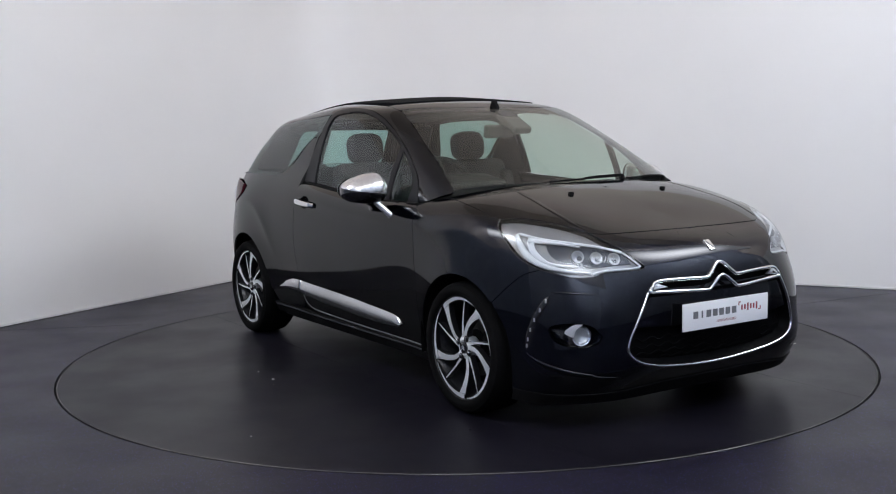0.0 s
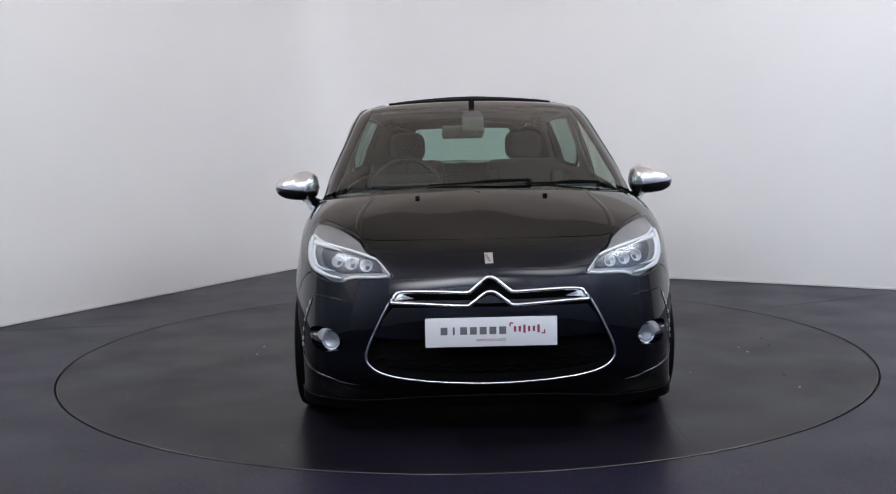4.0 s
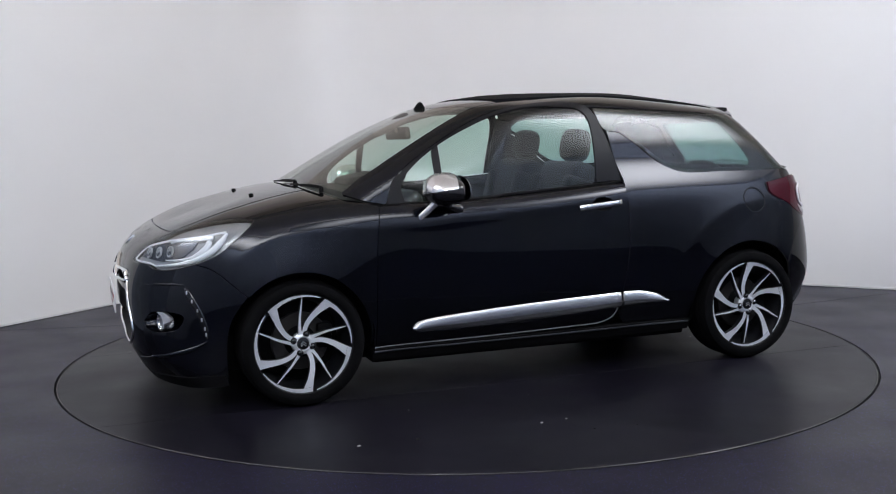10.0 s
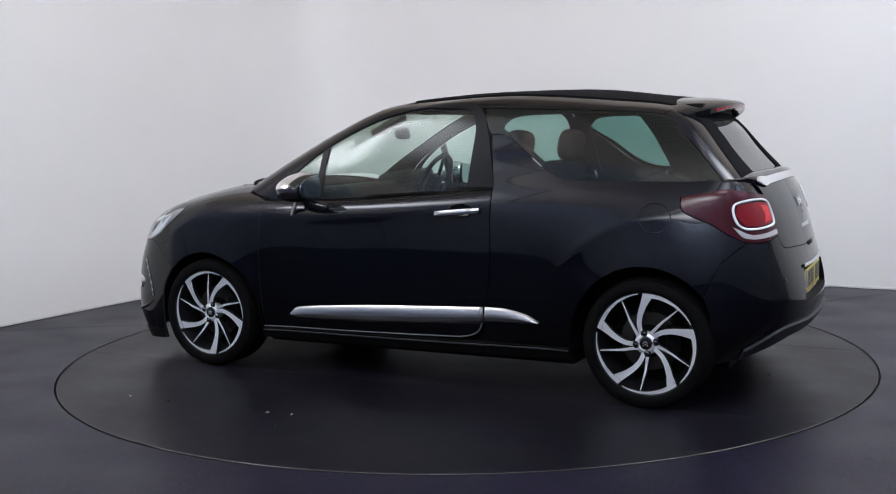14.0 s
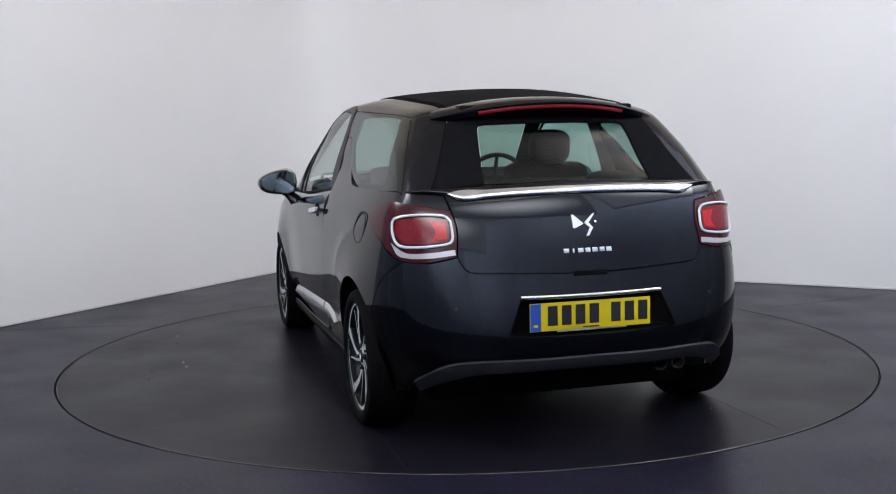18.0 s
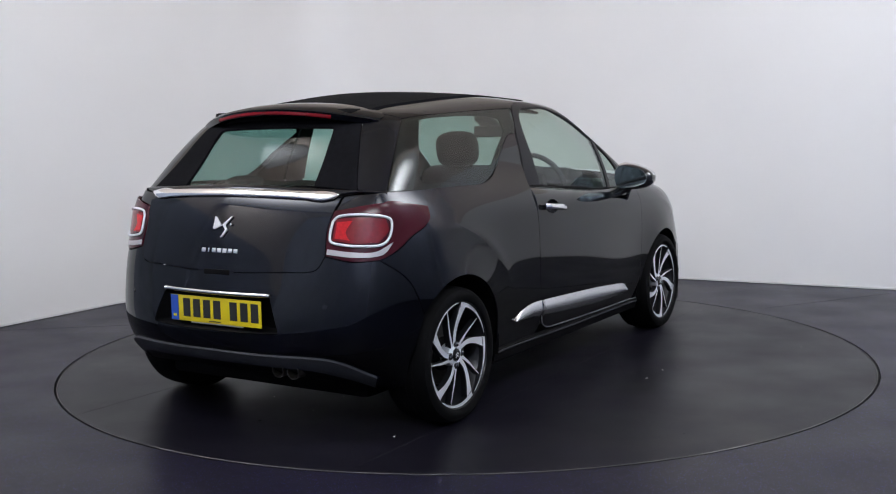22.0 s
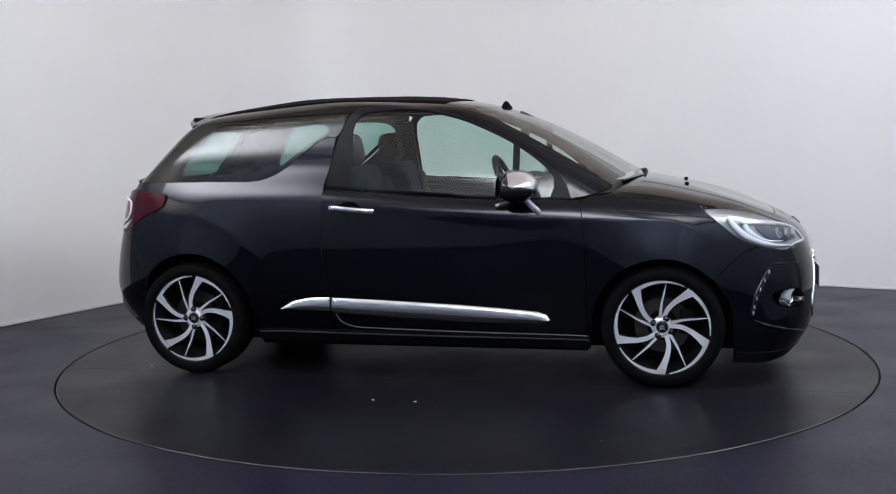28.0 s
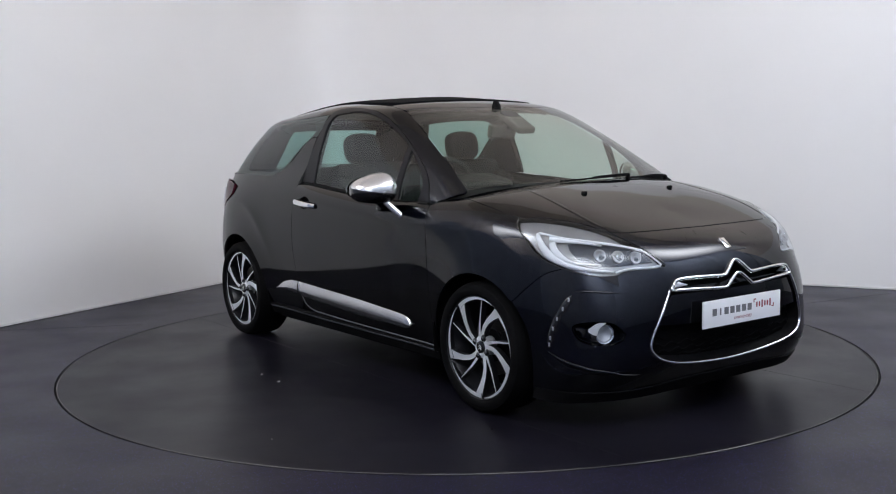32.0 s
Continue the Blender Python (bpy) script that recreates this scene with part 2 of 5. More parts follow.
def tube(points, radius, sides=10, squash=1.0, closed=False):
    """A round bar along a line of points."""
    p = [Vector(q) for q in points]
    bm = bmesh.new()
    rings = []
    side = None
    for k, q in enumerate(p):
        if closed:
            d = (p[(k + 1) % len(p)] - p[k - 1]).normalized()
        else:
            d = (p[min(k + 1, len(p) - 1)] - p[max(k - 1, 0)]).normalized()
        ref = side if side is not None else (Vector((0, 0, 1)) if abs(d.z) < 0.9 else Vector((1, 0, 0)))
        u = (ref - d * ref.dot(d)).normalized()
        side = u
        w = d.cross(u)
        rings.append([bm.verts.new(q + radius * (math.cos(a) * u + squash * math.sin(a) * w))
                      for a in (2 * math.pi * j / sides for j in range(sides))])
    pairs = list(zip(rings, rings[1:])) + ([(rings[-1], rings[0])] if closed else [])
    for a, b in pairs:
        for j in range(sides):
            bm.faces.new((a[j], a[(j + 1) % sides], b[(j + 1) % sides], b[j]))
    if not closed:
        bm.faces.new(rings[0])
        bm.faces.new(rings[-1])
    bmesh.ops.recalc_face_normals(bm, faces=bm.faces[:])
    return bm


# ---------------------------------------------------------------- body surfaces: nets of design lines


def spline_rows(net, sub):
    """Smooth cubic curves along axis 0 of an array of design points that carries one ghost point at either end."""
    n = len(net) - 2
    out = []
    for i in range(n - 1):
        a, b, c, d = net[i], net[i + 1], net[i + 2], net[i + 3]
        for k in range(sub):
            t = k / sub
            out.append(((1 - t) ** 3 * a + (3 * t ** 3 - 6 * t * t + 4) * b + (-3 * t ** 3 + 3 * t * t + 3 * t + 1) * c + t ** 3 * d) / 6)
    out.append((net[-3] + 4 * net[-2] + net[-1]) / 6)
    return np.array(out)


FLIP = np.array((1.0, -1.0, 1.0))


def ghosts(net):
    """Mirror the net over the middle plane at front, rear and top, and run it on at the bottom."""
    net = np.concatenate([net[1:2] * FLIP, net, net[-2:-1] * FLIP], 0)
    return np.concatenate([2 * net[:, :1] - net[:, 1:2], net, net[:, -2:-1] * FLIP], 1)


def run_on(net):
    """Carry an open net on by one point at all four edges."""
    net = np.concatenate([2 * net[:1] - net[1:2], net, 2 * net[-1:] - net[-2:-1]], 0)
    return np.concatenate([2 * net[:, :1] - net[:, 1:2], net, 2 * net[:, -1:] - net[:, -2:-1]], 1)


# pressed feature lines along the flanks: (x, z) from front to rear, height, reach
RIDGES = [([(1.52, .645), (1.478, .677), (1.406, .722), (1.317, .773), (1.25, .803), (1.17, .820), (1.0, .822), (.757, .824), (.454, .834), (.032, .863), (-.285, .890), (-.55, .909), (-.66, .916)], .0075, .05),
          ([(-.80, .44), (-.87, .56), (-.93, .645), (-1.0, .715), (-1.10, .785), (-1.22, .838), (-1.35, .862), (-1.50, .868), (-1.58, .865)], .009, .055)]


def eased(line):
    """The same line in small even steps with its corners rounded off."""
    xs, zs = [q[0] for q in line[::-1]], [q[1] for q in line[::-1]]
    x = np.arange(xs[0], xs[-1], 0.01)
    z = np.interp(x, xs, zs)
    for _ in range(3):
        z = np.convolve(np.pad(z, 5, "edge"), np.ones(11) / 11, "valid")
    return x, z, np.gradient(z, x)


EASED = [(*eased(line), size, reach) for line, size, reach in RIDGES]


def pressed(place, n):
    """Raise the pressed feature lines out of the smooth skin."""
    if abs(place.y) < 0.68 or place.z > 1.0:
        return place, n
    for xs, zs, slopes, size, reach in EASED:
        if not xs[0] < place.x < xs[-1]:
            continue
        across = Vector((-float(np.interp(place.x, xs, slopes)), 0, 1)).normalized()
        d = (place.z - float(np.interp(place.x, xs, zs))) * across.z
        t0, t1 = min(1.0, (xs[-1] - place.x) / .25), min(1.0, (place.x - xs[0]) / .3)
        fade = t0 * t0 * (3 - 2 * t0) * t1 * t1 * (3 - 2 * t1)
        e = math.sqrt(d * d + .012 ** 2)
        h = size * fade * math.exp(-(e - .012) / reach)
        across = (across - n * across.dot(n)).normalized()
        place, n = place + n * h, (n + across * (h / reach * d / e)).normalized()
    return place, n


class Surface:
    """One half of a body shell as a fine grid, with its mirror image, for laying panels on."""

    def __init__(self, columns, sub_u=8, sub_v=7, ghosts=ghosts):
        self.columns = columns
        target = np.array(columns, float)
        net = target.copy()
        for _ in range(4):
            g = ghosts(net)
            now = (g[:-2] + 4 * g[1:-1] + g[2:]) / 6
            now = (now[:, :-2] + 4 * now[:, 1:-1] + now[:, 2:]) / 6
            net = net + 0.8 * (target - now)
        g = spline_rows(ghosts(net), sub_u)
        g = spline_rows(g.transpose(1, 0, 2), sub_v).transpose(1, 0, 2)
        du, dv = np.gradient(g, axis=0), np.gradient(g, axis=1)
        n = np.cross(dv, du)
        n /= np.linalg.norm(n, axis=2, keepdims=True) + 1e-12
        rows, cols = g.shape[:2]
        self.verts = [Vector(v) for v in np.concatenate([g.reshape(-1, 3), g.reshape(-1, 3) * FLIP])]
        self.normals = [Vector(v) for v in np.concatenate([n.reshape(-1, 3), n.reshape(-1, 3) * FLIP])]
        self.faces = []
        for h in (0, rows * cols):
            for i in range(rows - 1):
                for j in range(cols - 1):
                    a = h + i * cols + j
                    q = (a, a + 1, a + cols + 1, a + cols)
                    self.faces.append(q if h else q[::-1])
        self.tree = BVHTree.FromPolygons(self.verts, self.faces)
        mid = g[rows // 2, cols // 2]
        if Vector(n[rows // 2, 1]).dot(Vector((0, 1, 0))) < 0:
            self.normals = [-v for v in self.normals]

    def normal(self, face, place):
        ids = self.faces[face]
        w = poly_3d_calc([self.verts[i] for i in ids], place)
        n = Vector()
        for i, k in zip(ids, w):
            n += self.normals[i] * k
        return n.normalized()


def cast(surfaces, origin, way, blend=0.06):
    """First hit along a ray; where two shells meet they flow into one another over a short fillet."""
    hits = []
    for s in surfaces:
        place, _, face, dist = s.tree.ray_cast(origin, way)
        if place is not None:
            hits.append((dist, place, s.normal(face, place)))
    if not hits:
        return None
    hits.sort(key=lambda h: h[0])
    if len(hits) == 1 or hits[1][0] - hits[0][0] > blend:
        return (hits[0][0], *pressed(hits[0][1], hits[0][2]))
    (d1, _, n1), (d2, _, n2) = hits
    h = 0.5 + 0.5 * (d2 - d1) / blend
    d = d2 + (d1 - d2) * h - blend * h * (1 - h)
    return d, origin + way * d, n2.lerp(n1, h).normalized()


def snap(surfaces, point):
    best = None
    for s in surfaces:
        place, _, face, dist = s.tree.find_nearest(Vector(point))
        if best is None or dist < best[0]:
            best = (dist, place, s.normal(face, place))
    return pressed(best[1], best[2])


def flip(points):
    return [(x, -y, z) for x, y, z in points]


def outline_of(runs, surfaces, steps=7):
    line = []
    for run in runs:
        for q in smooth_line(run, steps)[:-1]:
            line.append(snap(surfaces, q)[0] if surfaces else Vector(q))
    return line


def sheet(runs, way, surfaces, holes=(), off=0.0, thick=0.012, cell=0.03, gap=0.0022, back=True, rim=True):
    """Verts, faces and normals of a panel: an outline seen along a direction, laid on the body surface, with folded edges."""
    way = Vector(way).normalized()
    e1 = way.cross(Vector((0, 0, 1)) if abs(way.z) < 0.8 else Vector((0, 1, 0))).normalized()
    e2 = way.cross(e1)
    bm = bmesh.new()
    outer = outline_of(runs, surfaces)
    for number, loop in enumerate([outer] + [outline_of(h, surfaces) for h in holes]):
        flat = [(q.dot(e1), q.dot(e2)) for q in loop]
        turn = sum(a[0] * b[1] - a[1] * b[0] for a, b in zip(flat, flat[1:] + flat[:1]))
        s = (1 if turn > 0 else -1) * (1 if number == 0 else -1)
        moved = []
        for k, (x, y) in enumerate(flat):
            dx = dy = 0.0
            for i, j in ((k - 1, k), (k, (k + 1) % len(flat))):
                ax, ay = flat[j][0] - flat[i][0], flat[j][1] - flat[i][1]
                size = math.hypot(ax, ay)
                if size < 1e-7 or (abs(loop[i].y) < 3e-3 and abs(loop[j].y) < 3e-3):
                    continue
                dx, dy = dx - ay / size * s, dy + ax / size * s
            size = math.hypot(dx, dy)
            moved.append((x + dx * gap / max(size, 1), y + dy * gap / max(size, 1)))
        vs = [bm.verts.new((x, y, 0)) for x, y in moved]
        for a, b in zip(vs, vs[1:] + vs[:1]):
            bm.edges.new((a, b))
    bmesh.ops.triangle_fill(bm, edges=bm.edges[:], use_beauty=True, normal=(0, 0, 1))
    xs, ys = [v.co.x for v in bm.verts], [v.co.y for v in bm.verts]
    for axis, lo, hi in ((0, min(xs), max(xs)), (1, min(ys), max(ys))):
        for k in range(math.ceil(lo / cell), math.floor(hi / cell) + 1):
            n = (1, 0, 0) if axis == 0 else (0, 1, 0)
            bmesh.ops.bisect_plane(bm, geom=bm.verts[:] + bm.edges[:] + bm.faces[:], dist=1e-5,
                                   plane_co=tuple(k * cell * c for c in n), plane_no=n)
    bm.verts.index_update()
    bm.normal_update()
    verts, normals = [], []
    for v in bm.verts:
        p = e1 * v.co.x + e2 * v.co.y
        hit = None
        for r in range(17):
            size = 0.0015 * ((r + 7) // 8)
            hit = cast(surfaces, p + e1 * (size * math.cos(r * 0.785)) + e2 * (size * math.sin(r * 0.785)) + way * 4, -way)
            if hit is not None:
                break
        if hit is None:
            near = min(outer, key=lambda o: (o - p - way * (o - p).dot(way)).length)
            q, n = snap(surfaces, p + way * (near - p).dot(way))
        else:
            q, n = hit[1], hit[2]
        if abs(q.y) < 2e-3:
            q = Vector((q.x, 0, q.z))
        verts.append(q + n * off)
        normals.append(n)
    faces = []
    for f in bm.faces:
        ids = [v.index for v in f.verts]
        if f.normal.z < 0:
            ids.reverse()
        faces.append(tuple(ids))
    edges = [(e.verts[0].index, e.verts[1].index, e.link_faces[0]) for e in bm.edges if len(e.link_faces) == 1]
    shading = [[normals[i] for i in f] for f in faces]
    count = len(verts)
    if rim or back:
        verts += [v - n * thick for v, n in zip(verts[:count], normals[:count])]
    if back:
        for f in faces[:]:
            faces.append(tuple(i + count for i in f[::-1]))
            shading.append([-normals[i] for i in f[::-1]])
    if rim:
        for i, j, f in edges:
            if abs(verts[i].y) < 1e-3 and abs(verts[j].y) < 1e-3:
                continue
            a, b = verts[i], verts[j]
            mid_point = sum((verts[v.index] for v in f.verts), Vector()) / len(f.verts)
            out = (b - a).cross(normals[i]).normalized()
            if out.dot(mid_point - a) > 0:
                out = -out
            q = (i, j, j + count, i + count)
            if (b - a).cross(verts[j + count] - a).dot(out) < 0:
                q = q[::-1]
            faces.append(q)
            shading.append([(out + normals[k] * 0.6).normalized() if k < count else out for k in q])
    bm.free()
    return verts, faces, shading


def mirrored(data):
    verts, faces, shading = data
    return ([Vector((v.x, -v.y, v.z)) for v in verts], [f[::-1] for f in faces],
            [[Vector((n.x, -n.y, n.z)) for n in face[::-1]] for face in shading])


def joined(a, b):
    """Both halves in one mesh, sewn together along the middle."""
    k = len(a[0])
    where = {i + k: i for i, v in enumerate(a[0]) if abs(v.y) < 1e-5}
    keep, number = [], {}
    for i, v in enumerate(b[0]):
        if i + k not in where:
            number[i + k] = k + len(keep)
            keep.append(v)
    sew = [tuple(where.get(i + k, number.get(i + k)) for i in f) for f in b[1]]
    flat = [[Vector((n.x, 0, n.z)).normalized() if abs(a[0][i].y) < 1e-5 and abs(n.y) < 0.3 else n for i, n in zip(f, ns)] for f, ns in zip(a[1], a[2])]
    return a[0] + keep, a[1] + sew, flat + [[Vector((n.x, -n.y, n.z)) for n in ns[::-1]] for ns in flat]


def panel(name, data, material, parent, label=""):
    me = mesh_of(name, data[0], data[1], material, data[2])
    if material is PAINT:
        me.materials.append(INTERIOR)
        inner = [sum(n.dot(data[0][i] - Vector((data[0][i].x * 0.5, 0, 0.6))) for i, n in zip(f, ns)) < 0 for f, ns in zip(data[1], data[2])]
        me.polygons.foreach_set("material_index", [int(k) for k in inner])
    return put(name, me, parent, label)


def strip(points, surfaces, width, height, steps=8, taper=0.0, sink=0.002, widths=None, lift=0.0, ramp=False):
    """A rounded moulding that follows a line on the body."""
    line = [snap(surfaces, q) for q in smooth_line(points, steps)]
    verts, faces = [], []
    shape = [(-1.0, 0.0), (-0.92, 0.55), (-0.6, 0.92), (0.0, 1.0), (0.6, 0.92), (0.92, 0.55), (1.0, 0.0)]
    if ramp:
        shape = [(-1.0, 0.0), (-1.0, 0.38), (-0.62, 0.74), (-0.27, 1.0), (-0.15, 1.0), (0.5, 0.62), (0.94, 0.22), (1.0, 0.0)]
    for k, (q, n) in enumerate(line):
        d = (line[min(k + 1, len(line) - 1)][0] - line[max(k - 1, 0)][0]).normalized()
        u = n.cross(d).normalized()
        t = k / (len(line) - 1)
        w = width if widths is None else float(np.interp(t, [a for a, _ in widths], [b for _, b in widths]))
        if taper:
            w *= max(min(1, min(t, 1 - t) / taper), 0.05)
        for a, b in shape:
            verts.append(q + u * (a * w / 2) + n * (b * height - sink + lift))
    m = len(shape)
    for k in range(len(line) - 1):
        for j in range(m - 1):
            a = k * m + j
            faces.append((a, a + 1, a + m + 1, a + m))
    faces += [tuple(range(m)), tuple(range(len(verts) - m, len(verts)))[::-1]]
    return verts, faces


def moulding(name, data, material, parent, label="", side=1):
    verts, faces = data
    if side < 0:
        verts, faces = [Vector((v.x, -v.y, v.z)) for v in verts], [f[::-1] for f in faces]
    return put(name, mesh_of(name, verts, faces, material), parent, label)

# ---------------------------------------------------------------- the studio
TABLE_R = 2.238
WALL_H = 2.6
ROOF_H = 5.3
LEFT_DIR, RIGHT_DIR = Vector((0.485, 0.8745, 0)), Vector((-0.8787, 0.4774, 0))
CORNER = Vector((-1.296, 4.38, 0))
LEFT_END = 5.15


def ring_sheet(inner, outer_points, material, name):
    """Floor with a round hole: fan between a circle and an outer outline at the same angles."""
    bm = bmesh.new()
    n = 192
    a = [bm.verts.new((inner * math.cos(2 * math.pi * k / n), inner * math.sin(2 * math.pi * k / n), 0)) for k in range(n)]
    b = [bm.verts.new((outer_points * math.cos(2 * math.pi * k / n), outer_points * math.sin(2 * math.pi * k / n), 0)) for k in range(n)]
    low = [bm.verts.new((v.co.x, v.co.y, -0.03)) for v in a]
    for k in range(n):
        j = (k + 1) % n
        bm.faces.new((a[k], b[k], b[j], a[j]))
        bm.faces.new((low[k], a[k], a[j], low[j]))
    return part(name, bm, material, None, smooth=False)


floor = tagged(ring_sheet(TABLE_R + 0.0085, 11.5, FLOOR_VINYL, "floor"), "dark grey vinyl studio floor with fine blue flecks", "floor", kind="structure")
well = part("floor_well", lathe([(0.0, -0.03), (TABLE_R + 0.05, -0.03)], 96, pose(0, 0, 0, 90)), GAP_BLACK, None, smooth=False)
tagged(well, "black sunken well under the turntable edge", "floor", kind="structure")


def wall_line():
    """Inner foot line of the two lit walls with the rounded corner between them."""
    r = 0.75
    a, b = CORNER - LEFT_DIR * r, CORNER - RIGHT_DIR * r
    pts = [CORNER - LEFT_DIR * d for d in (11.0, 7.0, LEFT_END, 4.0, 3.0, 2.0, 1.4)]
    for k in range(13):
        t = k / 12
        pts.append((1 - t) ** 2 * a + 2 * t * (1 - t) * (CORNER * 0.98 + (a + b) * 0.01) + t * t * b)
    pts += [CORNER - RIGHT_DIR * d for d in (1.4, 2.0, 3.0, 4.0, 5.0, 7.0, 9.0)]
    return pts


def wall_mesh(name, line, material, z0, z1, thick, proud=0.0):
    bm = bmesh.new()
    rows = []
    for k, q in enumerate(line):
        d = (line[min(k + 1, len(line) - 1)] - line[max(k - 1, 0)]).normalized()
        out = Vector((-d.y, d.x, 0))
        rows.append([bm.verts.new(p) for p in ((q - out * proud) + Vector((0, 0, z0)), (q - out * proud) + Vector((0, 0, z1)),
                                               q + out * thick + Vector((0, 0, z1)), q + out * thick + Vector((0, 0, z0)))])
    for a, b in zip(rows, rows[1:]):
        for j in range(4):
            bm.faces.new((a[j], b[j], b[(j + 1) % 4], a[(j + 1) % 4]))
    bm.faces.new(rows[0])
    bm.faces.new(rows[-1][::-1])
    bmesh.ops.recalc_face_normals(bm, faces=bm.faces[:])
    return part(name, bm, material, None, sharp=50)


foot = wall_line()
tagged(wall_mesh("wall_backdrop", foot[2:], WALL_PAINT, -0.03, WALL_H, 0.15), "plain off-white painted studio wall with a rounded corner", "wall", kind="structure")
# unseen walls close the room and shape the reflections on the car
tagged(wall_mesh("wall_west", [foot[0], foot[1], foot[2] - LEFT_DIR * 0.003], GREY_WALL, -0.03, WALL_H - 0.003, 0.15), "plain grey-blue wall out of view, toned for the car's reflections", "wall", kind="structure")
tagged(wall_mesh("baseboard", foot[2:], SKIRTING, 0.004, 0.016, 0.0, 0.006), "thin pale edge strip where wall meets floor", "trim", kind="structure")
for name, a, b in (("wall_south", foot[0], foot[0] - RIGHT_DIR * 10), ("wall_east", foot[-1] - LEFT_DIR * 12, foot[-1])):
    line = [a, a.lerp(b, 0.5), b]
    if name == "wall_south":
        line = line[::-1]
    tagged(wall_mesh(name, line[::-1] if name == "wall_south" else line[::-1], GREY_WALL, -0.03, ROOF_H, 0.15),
           "plain grey-blue wall out of view, toned for the car's reflections", "wall", kind="structure")
tagged(wall_mesh("wall_upper", [q + (q - CORNER * 0.3).normalized() * 0.02 for q in foot], CEILING_PAINT, WALL_H, ROOF_H, 0.2), "dim brown upper wall above the white backdrop", "wall", kind="structure")
bm = box(22, 22, 0.1, pose(0, -1.5, ROOF_H + 0.05))
tagged(part("ceiling", bm, CEILING_PAINT, None, smooth=False), "dim brown studio ceiling", "ceiling", kind="structure")
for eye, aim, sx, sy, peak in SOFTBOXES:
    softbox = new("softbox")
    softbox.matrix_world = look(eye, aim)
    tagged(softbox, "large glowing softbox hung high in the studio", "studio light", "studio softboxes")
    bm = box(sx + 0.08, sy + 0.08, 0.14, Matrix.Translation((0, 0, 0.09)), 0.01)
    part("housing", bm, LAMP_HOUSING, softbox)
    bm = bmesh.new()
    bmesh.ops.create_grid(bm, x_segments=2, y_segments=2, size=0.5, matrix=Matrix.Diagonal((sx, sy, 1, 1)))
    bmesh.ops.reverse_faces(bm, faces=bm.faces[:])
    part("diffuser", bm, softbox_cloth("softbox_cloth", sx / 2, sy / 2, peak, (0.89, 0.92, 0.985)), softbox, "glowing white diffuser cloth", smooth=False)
    # added glowing sheet on the back, brightens the ceiling and walls
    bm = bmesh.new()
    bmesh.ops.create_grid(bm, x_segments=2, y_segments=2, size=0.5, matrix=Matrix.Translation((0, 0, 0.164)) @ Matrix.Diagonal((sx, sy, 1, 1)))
    part("back_fill", bm, softbox_cloth("softbox_fill_sheet", sx / 2, sy / 2, FILL_GLOW, (0.89, 0.92, 0.985)), softbox, "added glowing fill sheet turned to the ceiling", smooth=False)
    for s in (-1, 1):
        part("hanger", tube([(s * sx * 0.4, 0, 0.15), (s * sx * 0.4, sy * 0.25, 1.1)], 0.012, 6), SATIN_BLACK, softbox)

# turntable: disc that turns with the car
turntable = new("turntable")
tagged(turntable, "round dark grey vinyl turntable flush with the floor", "turntable")
part("platter", lathe([(0.0, 0.0), (0.6, 0.0), (1.3, 0.0), (TABLE_R - 0.010, 0.0), (TABLE_R - 0.006, -0.004), (TABLE_R - 0.006, -0.03)], 192, pose(0, 0, 0, 90)),
     TABLE_VINYL, turntable)
rim_line = [(TABLE_R * math.cos(a) - 0.005 * math.cos(a), (TABLE_R - 0.005) * math.sin(a), -0.0005) for a in (2 * math.pi * k / 160 for k in range(160))]
part("edge_strip", tube(rim_line, 0.0022, 6, closed=True), shader("worn_metal_edge", (0.16, 0.155, 0.15), 0.45, 0.6, vary=0.6, vary_scale=3), turntable, "thin worn metal edge strip")
for a, b in (((-2.05, -0.75), (2.05, -0.75)), ((-2.05, 0.85), (2.05, 0.85))):
    part("sheet_joint", tube([Vector((*a, 0.0002)), Vector((*b, 0.0))], 0.0006, 6), GAP_BLACK, turntable)
rng = random.Random(4)
CRUMBS = [(-.20, -1.20, .010, 1), (.01, -1.205, .009, 1), (.251, 1.585, .009, 1), (.126, 1.57, .008, 1), (.086, 1.756, .008, 0), (-.11, 1.776, .008, 0), (.82, 1.60, .010, 0),
          (1.07, 1.59, .009, 1), (-1.726, .02, .009, 0), (-1.645, -.65, .007, 1), (-1.04, -1.69, .007, 0)]
for k in range(16):
    a, r = rng.uniform(0, 6.28), rng.uniform(1.0, 2.15)
    CRUMBS.append((r * math.cos(a), r * math.sin(a), rng.uniform(.002, .005), rng.random() < .5))
for x, y, size, pale in CRUMBS:
    bm = bmesh.new()
    bmesh.ops.create_icosphere(bm, subdivisions=1, radius=1, matrix=pose(x, y, size * 0.25, 0, 0, rng.uniform(0, 180)) @ Matrix.Diagonal((size, size * 0.5, size * 0.35, 1)))
    for v in bm.verts:
        v.co += Vector((rng.uniform(-.2, .2), rng.uniform(-.2, .2), 0)) * size
    part("crumb", bm, DUST if pale else GAP_BLACK, turntable)
for a, b in ((Vector((2.25, -0.9)), Vector((6, -2.4))), (Vector((2.1, 1.2)), Vector((3.2, 1.75))), (Vector((-2.2, 1.0)), Vector((-3.3, 0.85)))):
    bm = tube([Vector((*a, 0.0002)), Vector((*b, 0.0002))], 0.0009, 6)
    tagged(part("floor_joint", bm, GAP_BLACK, None), "thin dark joint between floor vinyl sheets", "joint", kind="structure")

